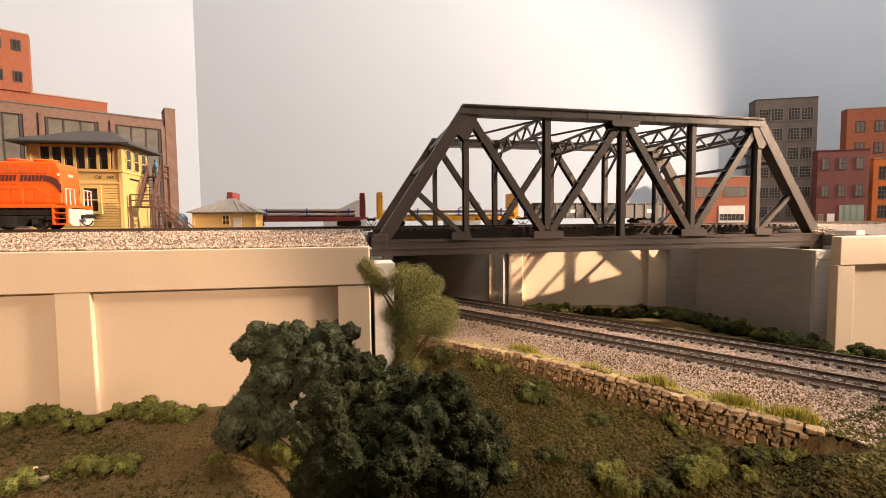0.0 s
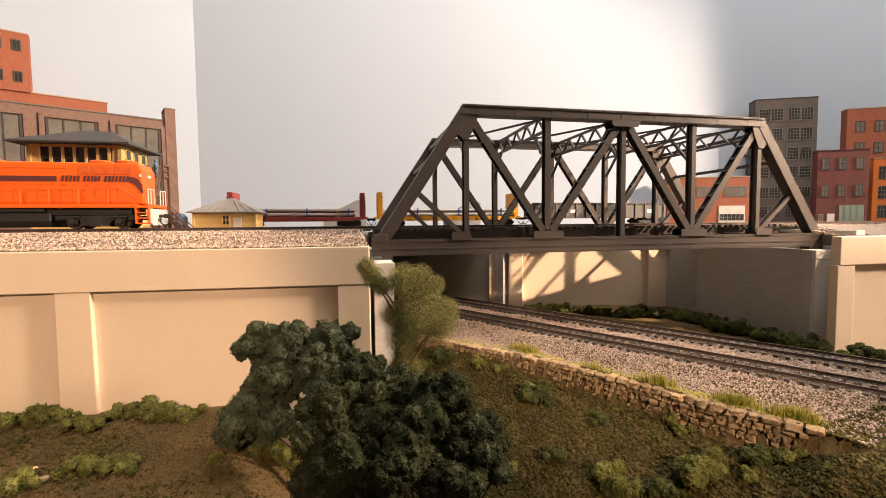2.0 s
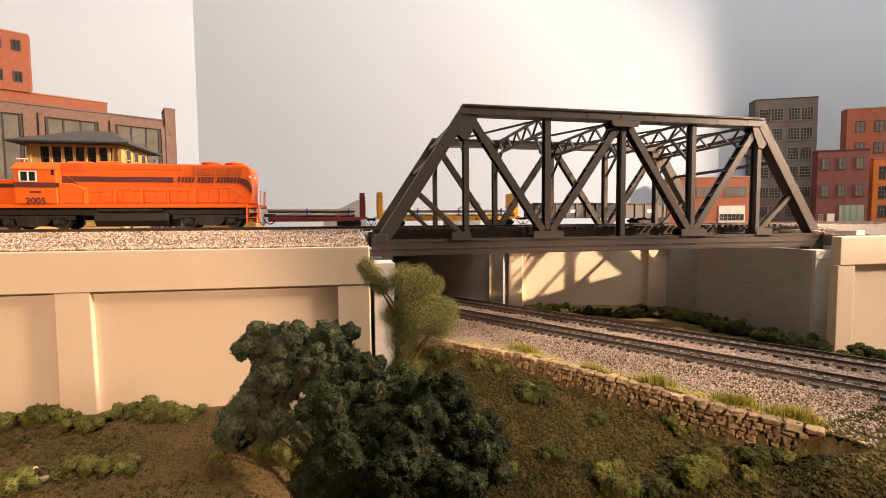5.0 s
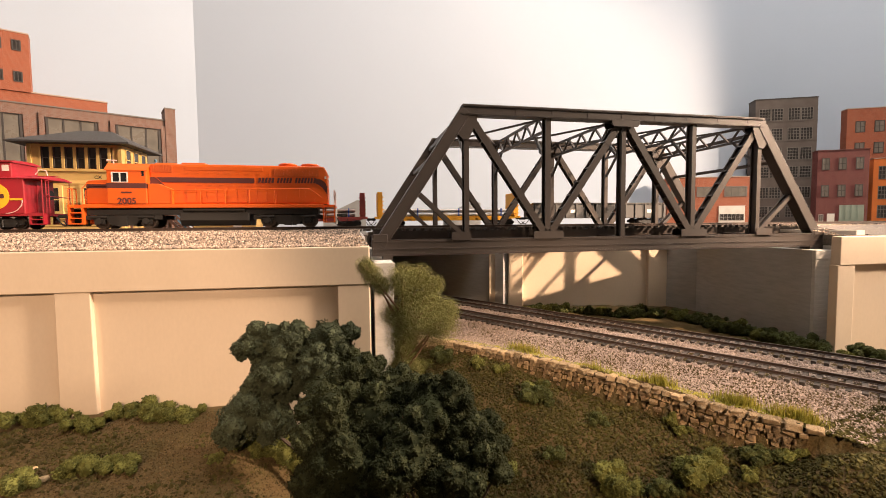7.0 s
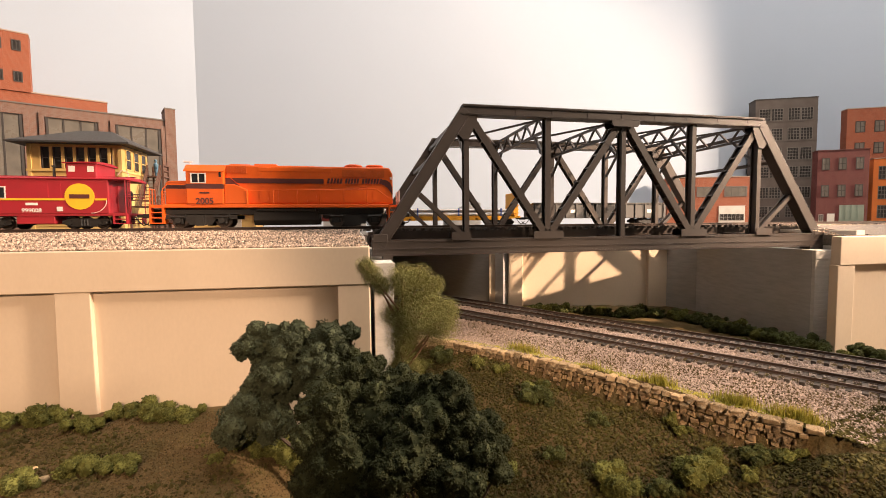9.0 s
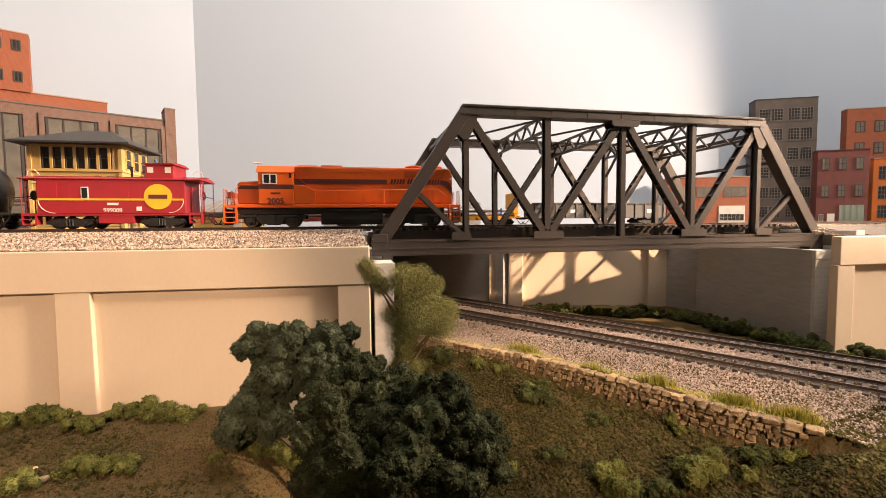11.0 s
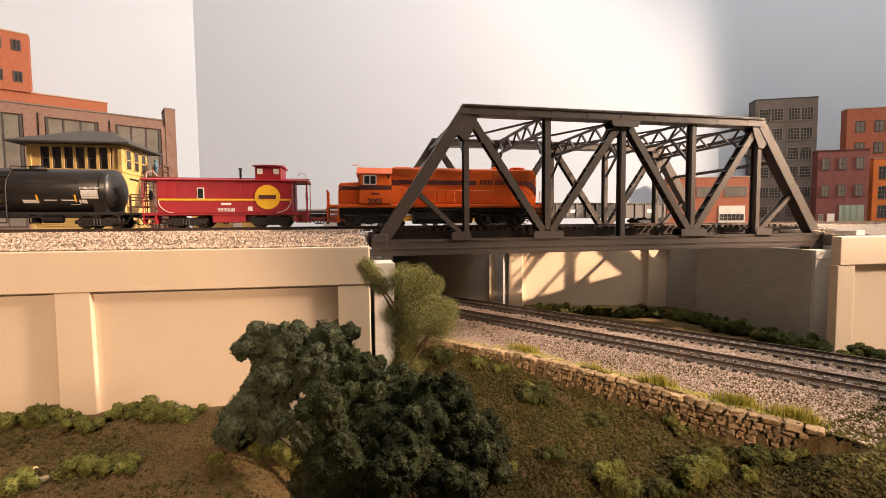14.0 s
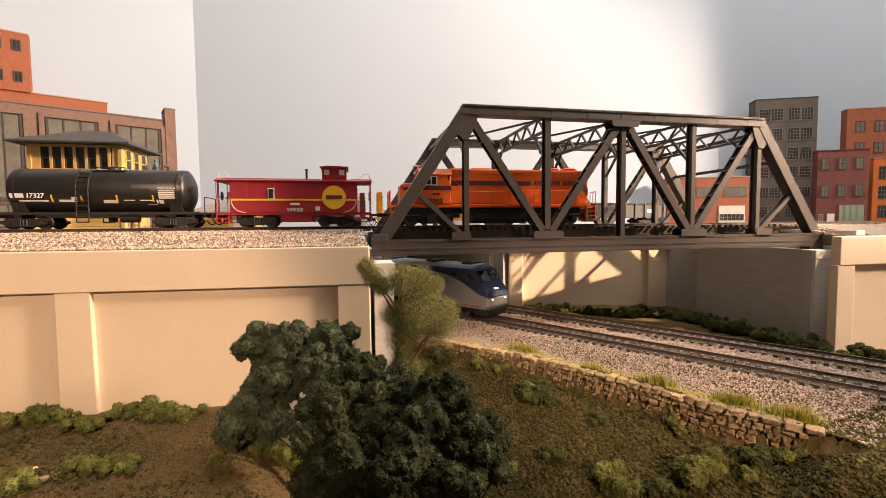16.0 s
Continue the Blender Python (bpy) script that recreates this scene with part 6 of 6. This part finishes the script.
# plain painted doll at the head of the stairs
g = Geo().lathe([(0.0012, 0.0), (0.0016, 0.004), (0.0022, 0.0085), (0.0026, 0.0125), (0.0026, 0.0150), (0.0012, 0.0165), (0.0010, 0.0170), (0.0016, 0.0182), (0.0016, 0.0198), (0.0006, 0.0208)], n=12)
solid("figurine", g.mesh("figurine", B["blue"], True), B["blue"], "tiny plain painted figurine on the stair platform", "figurine", m=pose(-0.4365, 0.176, 0.055) @ Matrix.Scale(0.85, 4))


def shed():
    t = thing("shed", "small cream yard office with grey seamed hip roof", "building", pose(-0.3945, 0.150, -0.0125))
    w, d, h = 0.0620, 0.034, 0.0285
    part("wall", Geo().box(0, w, 0, d, 0, h), B["cream"], t, bevel=0.0004)
    for x in (0, w - 0.002):
        part("corner_board", Geo().box(x, x + 0.002, -0.0006, 0, 0, h), B["trim"], t)
    o = 0.0045
    g = Geo().add([(-o, -o, h), (w + o, -o, h), (w + o, d + o, h), (-o, d + o, h), (w * 0.50, d / 2, h + 0.0150), (w * 0.60, d / 2, h + 0.0150), (-o, -o, h - 0.0008), (w + o, -o, h - 0.0008), (w + o, d + o, h - 0.0008), (-o, d + o, h - 0.0008)],
                  [(0, 1, 5, 4), (1, 2, 5), (2, 3, 4, 5), (3, 0, 4), (6, 7, 1, 0), (7, 8, 2, 1), (8, 9, 3, 2), (9, 6, 0, 3), (9, 8, 7, 6)])
    roof = part("roof", g, B["metalroof"], t, "grey standing-seam roof")
    for i in range(9):
        k = (i + 0.5) / 9
        a = Vector((-o + (w + 2 * o) * k, -o, h + 0.0004))
        b = Vector((w * 0.50 + w * 0.10 * k, d / 2, h + 0.0153))
        lim = min(1.0, (0.15 + 0.85 * min(k / 0.5, (1 - k) / 0.32)) if k < 0.5 or k > 0.68 else 1.0)
        part("seam", Geo().bar(a, a.lerp(b, lim), 0.0006, 0.0008, (0, 0, 1)), B["metalroof"], roof)
    window(t, 0.0285, 0.0145, 0.0075, 0.0110, 2, 2, B["trim"], B["pane"], bar=0.0006)
    part("door", Geo().box(0.0395, 0.0475, -0.0008, 0.0, 0.001, 0.022), B["whitep"], t, "off-white door")


shed()
solid("barrel", Geo().lathe([(0.0030, 0.0), (0.0034, 0.001), (0.0036, 0.005), (0.0034, 0.009), (0.0028, 0.0100)], n=20).mesh("barrel", B["blue"], True), B["blue"], "small blue barrel beside the yard office", "barrel", m=pose(-0.3435, 0.143, -0.0125 + 0.0))
solid("water_tank", Geo().lathe([(0.0060, 0.0), (0.0062, 0.002), (0.0062, 0.022), (0.0040, 0.026), (0.0010, 0.0275)], n=24).mesh("water_tank", B["blue"], True), B["blue"], "dark blue-grey upright tank beside the yard office", "tank", m=pose(-0.408, 0.158, -0.0125))
for x0, x1, z1, y in ((-0.274, -0.214, 0.037, 0.30), (-0.085, -0.035, 0.036, 0.32)):
    t = thing("building", "light grey sheet-metal hall with sloping roof", "building", pose(x0, y, -0.0125))
    part("wall", Geo().prism([(0, 0), (x1 - x0, 0), (x1 - x0, z1 + 0.0105), ((x1 - x0) * 0.8, z1 + 0.0125), (0, 0.026)], 0, 0.05), B["grey"], t)


# ---- cars standing in the yard ----
Y = dict(
    flatred=mat("oxide_red_paint", (0.24, 0.035, 0.028), 0.6, second=(0.18, 0.03, 0.025), scale=60, bump=0.05),
    flatyellow=mat("yellow_car_paint", (0.72, 0.34, 0.02), 0.55, second=(0.62, 0.28, 0.02), scale=60, bump=0.05),
    gon=mat("dark_grey_gondola_paint", (0.055, 0.053, 0.052), 0.6, second=(0.075, 0.068, 0.062), scale=60, bump=0.1),
    pipe=mat("brown_grey_pipe", (0.26, 0.19, 0.17), 0.5, second=(0.20, 0.15, 0.14), scale=80, rand=0.2, bump=0.05),
    silverpipe=mat("pale_steel_pipe", (0.55, 0.52, 0.50), 0.4, second=(0.48, 0.45, 0.43), scale=80, rand=0.12, bump=0.03),
    strap=mat("blue_strap", (0.04, 0.08, 0.35), 0.6, scale=80, bump=0),
    lumber=mat("pale_bunk_wood", (0.55, 0.38, 0.2), 0.7, scale=80, bump=0.1),
)
Z3 = -0.002


def bulkhead_flat(label, xa, xb, paint, pipes, rows, high):
    L = xb - xa
    c = thing("flat_car", label, "railway car", pose((xa + xb) / 2, YT3, Z3))
    part("deck", Geo().box(-L / 2, L / 2, -0.0158, 0.0158, 0.0105, 0.0128), paint, c)
    part("side_sill", Geo().prism([(-L / 2, 0.0128), (L / 2, 0.0128), (L / 2, 0.0105), (L * 0.36, 0.0078), (-L * 0.36, 0.0078), (-L / 2, 0.0105)], -0.0162, -0.0150), paint, c)
    part("side_sill", Geo().prism([(-L / 2, 0.0128), (L / 2, 0.0128), (L / 2, 0.0105), (L * 0.36, 0.0078), (-L * 0.36, 0.0078), (-L / 2, 0.0105)], 0.0150, 0.0162), paint, c)
    for i in range(12):
        x = -L / 2 + 0.016 + (L - 0.032) * i / 11
        part("stake_pocket", Geo().box(x - 0.0012, x + 0.0012, -0.0172, -0.0162, 0.0100, 0.0128), paint, c)
    for s in (-1, 1):
        x = s * (L / 2 - 0.006)
        bh = part("bulkhead", Geo().box(x - 0.0030, x + 0.0030, -0.0160, 0.0160, 0.0128, high), paint, c, bevel=0.0004)
        for k in range(5):
            z = 0.016 + k * (high - 0.018) / 5
            part("rib", Geo().box(x - 0.0042, x + 0.0042, -0.0165, -0.0140, z, z + 0.0012), paint, bh)
        coupler(c, s * L / 2, s)
        truck_still(c, s * (L / 2 - 0.022))
    n = 7
    for r in range(rows):
        for k in range(n):
            y = -0.0130 + k * 0.0043
            e = random.uniform(-0.004, 0.004)
            part("pipe", Geo().tube((-L / 2 + 0.014 + e, y, 0.0152 + r * 0.0050), (L / 2 - 0.018 + e, y, 0.0152 + r * 0.0050), 0.0020, n=10).mesh("pipe", pipes, True), None, c)
    for x in (-L * 0.30, -0.005, L * 0.28):
        for r in range(rows):
            part("bunk", Geo().box(x - 0.002, x + 0.002, -0.0155, 0.0155, 0.0129 + r * 0.0050, 0.0133 + r * 0.0050), Y["lumber"], c)
    for x in (-L * 0.22, L * 0.06, L * 0.36):
        part("strap", Geo().box(x - 0.0008, x + 0.0008, -0.0158, -0.0154, 0.0128, 0.0130 + rows * 0.0050), Y["strap"], c, "blue load strap")
    return c


def truck_still(parent, x):
    g = Geo()
    for s in (-1, 1):
        y0, y1 = sorted((s * 0.0112, s * 0.0130))
        g.box(x - 0.006, x + 0.006, -0.0125, 0.0125, 0.0045, 0.0065) if s > 0 else None
        g.prism([(x - 0.0145, 0.0060), (x - 0.0145, 0.0036), (x - 0.007, 0.0018), (x + 0.007, 0.0018), (x + 0.0145, 0.0036), (x + 0.0145, 0.0060), (x + 0.007, 0.0078), (x - 0.007, 0.0078)], y0, y1)
    t = part("truck", g, T["black"], parent)
    for a in (-0.0098, 0.0098):
        for s in (-1, 1):
            part("wheel", Geo().lathe([(0.001, s * 0.0096), (0.0048, s * 0.0096), (0.0050, s * 0.0076), (0.001, s * 0.0072)], (x + a, 0, 0.0048), "y", 16), T["wheel"], t)


bulkhead_flat("oxide red bulkhead flat car loaded with strapped pipes", -0.374, -0.2145, Y["flatred"], Y["pipe"], 2, 0.0415)
bulkhead_flat("yellow bulkhead flat car loaded with pale steel pipes", -0.2055, -0.020, Y["flatyellow"], Y["silverpipe"], 2, 0.0425)


def gondola():
    L = 0.196
    c = thing("gondola_car", "dark grey ribbed gondola car standing in the yard", "railway car", pose(0.0955, YT3, Z3))
    for s in (-1, 1):
        y0, y1 = sorted((s * 0.0150, s * 0.0160))
        side = part("side", Geo().box(-L / 2, L / 2, y0, y1, 0.0095, 0.0285), Y["gon"], c)
        y0, y1 = sorted((s * 0.0160, s * 0.0172))
        for i in range(14):
            x = -L / 2 + 0.003 + (L - 0.006) * i / 13
            part("rib", Geo().box(x - 0.0011, x + 0.0011, y0, y1, 0.0095, 0.0275), Y["gon"], side)
        part("top_rail", Geo().box(-L / 2, L / 2, min(y0, s * 0.0145), max(y1, s * 0.0145), 0.0285, 0.0298), Y["gon"], side)
        part("end", Geo().box(min(s * L / 2, s * (L / 2 - 0.001)), max(s * L / 2, s * (L / 2 - 0.001)), -0.0149, 0.0149, 0.0095, 0.0290), Y["gon"], c)
        coupler(c, s * L / 2, s)
        truck_still(c, s * (L / 2 - 0.025))
    part("floor", Geo().box(-L / 2 + 0.001, L / 2 - 0.001, -0.0149, 0.0149, 0.0095, 0.0108), Y["gon"], c)
    for x in (-0.045, 0.02, 0.069):
        part("stencil", Geo().box(x, x + 0.009, -0.01615, -0.0160, 0.0165, 0.0205), T["white"], c, "white stencilled bar")


gondola()


# ---- all that moves ----
def motions():
    freight = [(0.0, -0.5373), (0.5, -0.5230), (1.0, -0.5092), (1.5, -0.4959), (2.0, -0.4830), (2.5, -0.4704), (3.0, -0.4577), (3.5, -0.4450), (4.0, -0.4320), (4.5, -0.4183), (5.0, -0.4042), (5.5, -0.3900), (6.0, -0.3754), (6.5, -0.3606), (7.0, -0.3453), (7.5, -0.3309), (8.0, -0.3172),
               (8.5, -0.3043), (9.0, -0.2914), (9.5, -0.2784), (10.0, -0.2653), (10.5, -0.2522), (11.0, -0.2391), (11.5, -0.2262), (12.0, -0.2135), (12.5, -0.2011), (13.0, -0.1876), (13.5, -0.1735), (14.0, -0.1602), (14.5, -0.1471), (15.0, -0.1336), (15.5, -0.1211), (16.0, -0.1085)]
    express = [(0.0, -0.4370), (14.0, -0.4370), (14.4, -0.4325), (14.8, -0.4080), (15.2, -0.3610), (15.5, -0.3224), (15.6, -0.3097), (15.7, -0.2967), (15.8, -0.2837), (15.9, -0.2706), (16.0, -0.2577)]
    turn = math.degrees(math.atan2(LD.y, LD.x))
    for car, back in ((LOCO, 0.0), (CAB, -0.1675), (TANK, -0.3090)):
        walk(car, [(t, pose(s + back, YT, 0)) for t, s in freight])
    walk(EXPRESS, [(t, pose(NEAR0.x + LD.x * s, NEAR0.y + LD.y * s, LZ, 0, 0, turn)) for t, s in express])
    for wheel, x, r, kind in WHEELS:
        rows = freight if kind == "train" else express
        ts = [i * 0.25 for i in range(65)] if kind == "train" else [0.0, 14.0] + [14.0 + 0.05 * i for i in range(1, 41)]
        at = [(t, float(np.interp(t, [a for a, b in rows], [b for a, b in rows]))) for t in ts]
        walk(wheel, [(t, pose(x, 0, r, 0, math.degrees((s - at[0][1]) / r), 0)) for t, s in at])


motions()
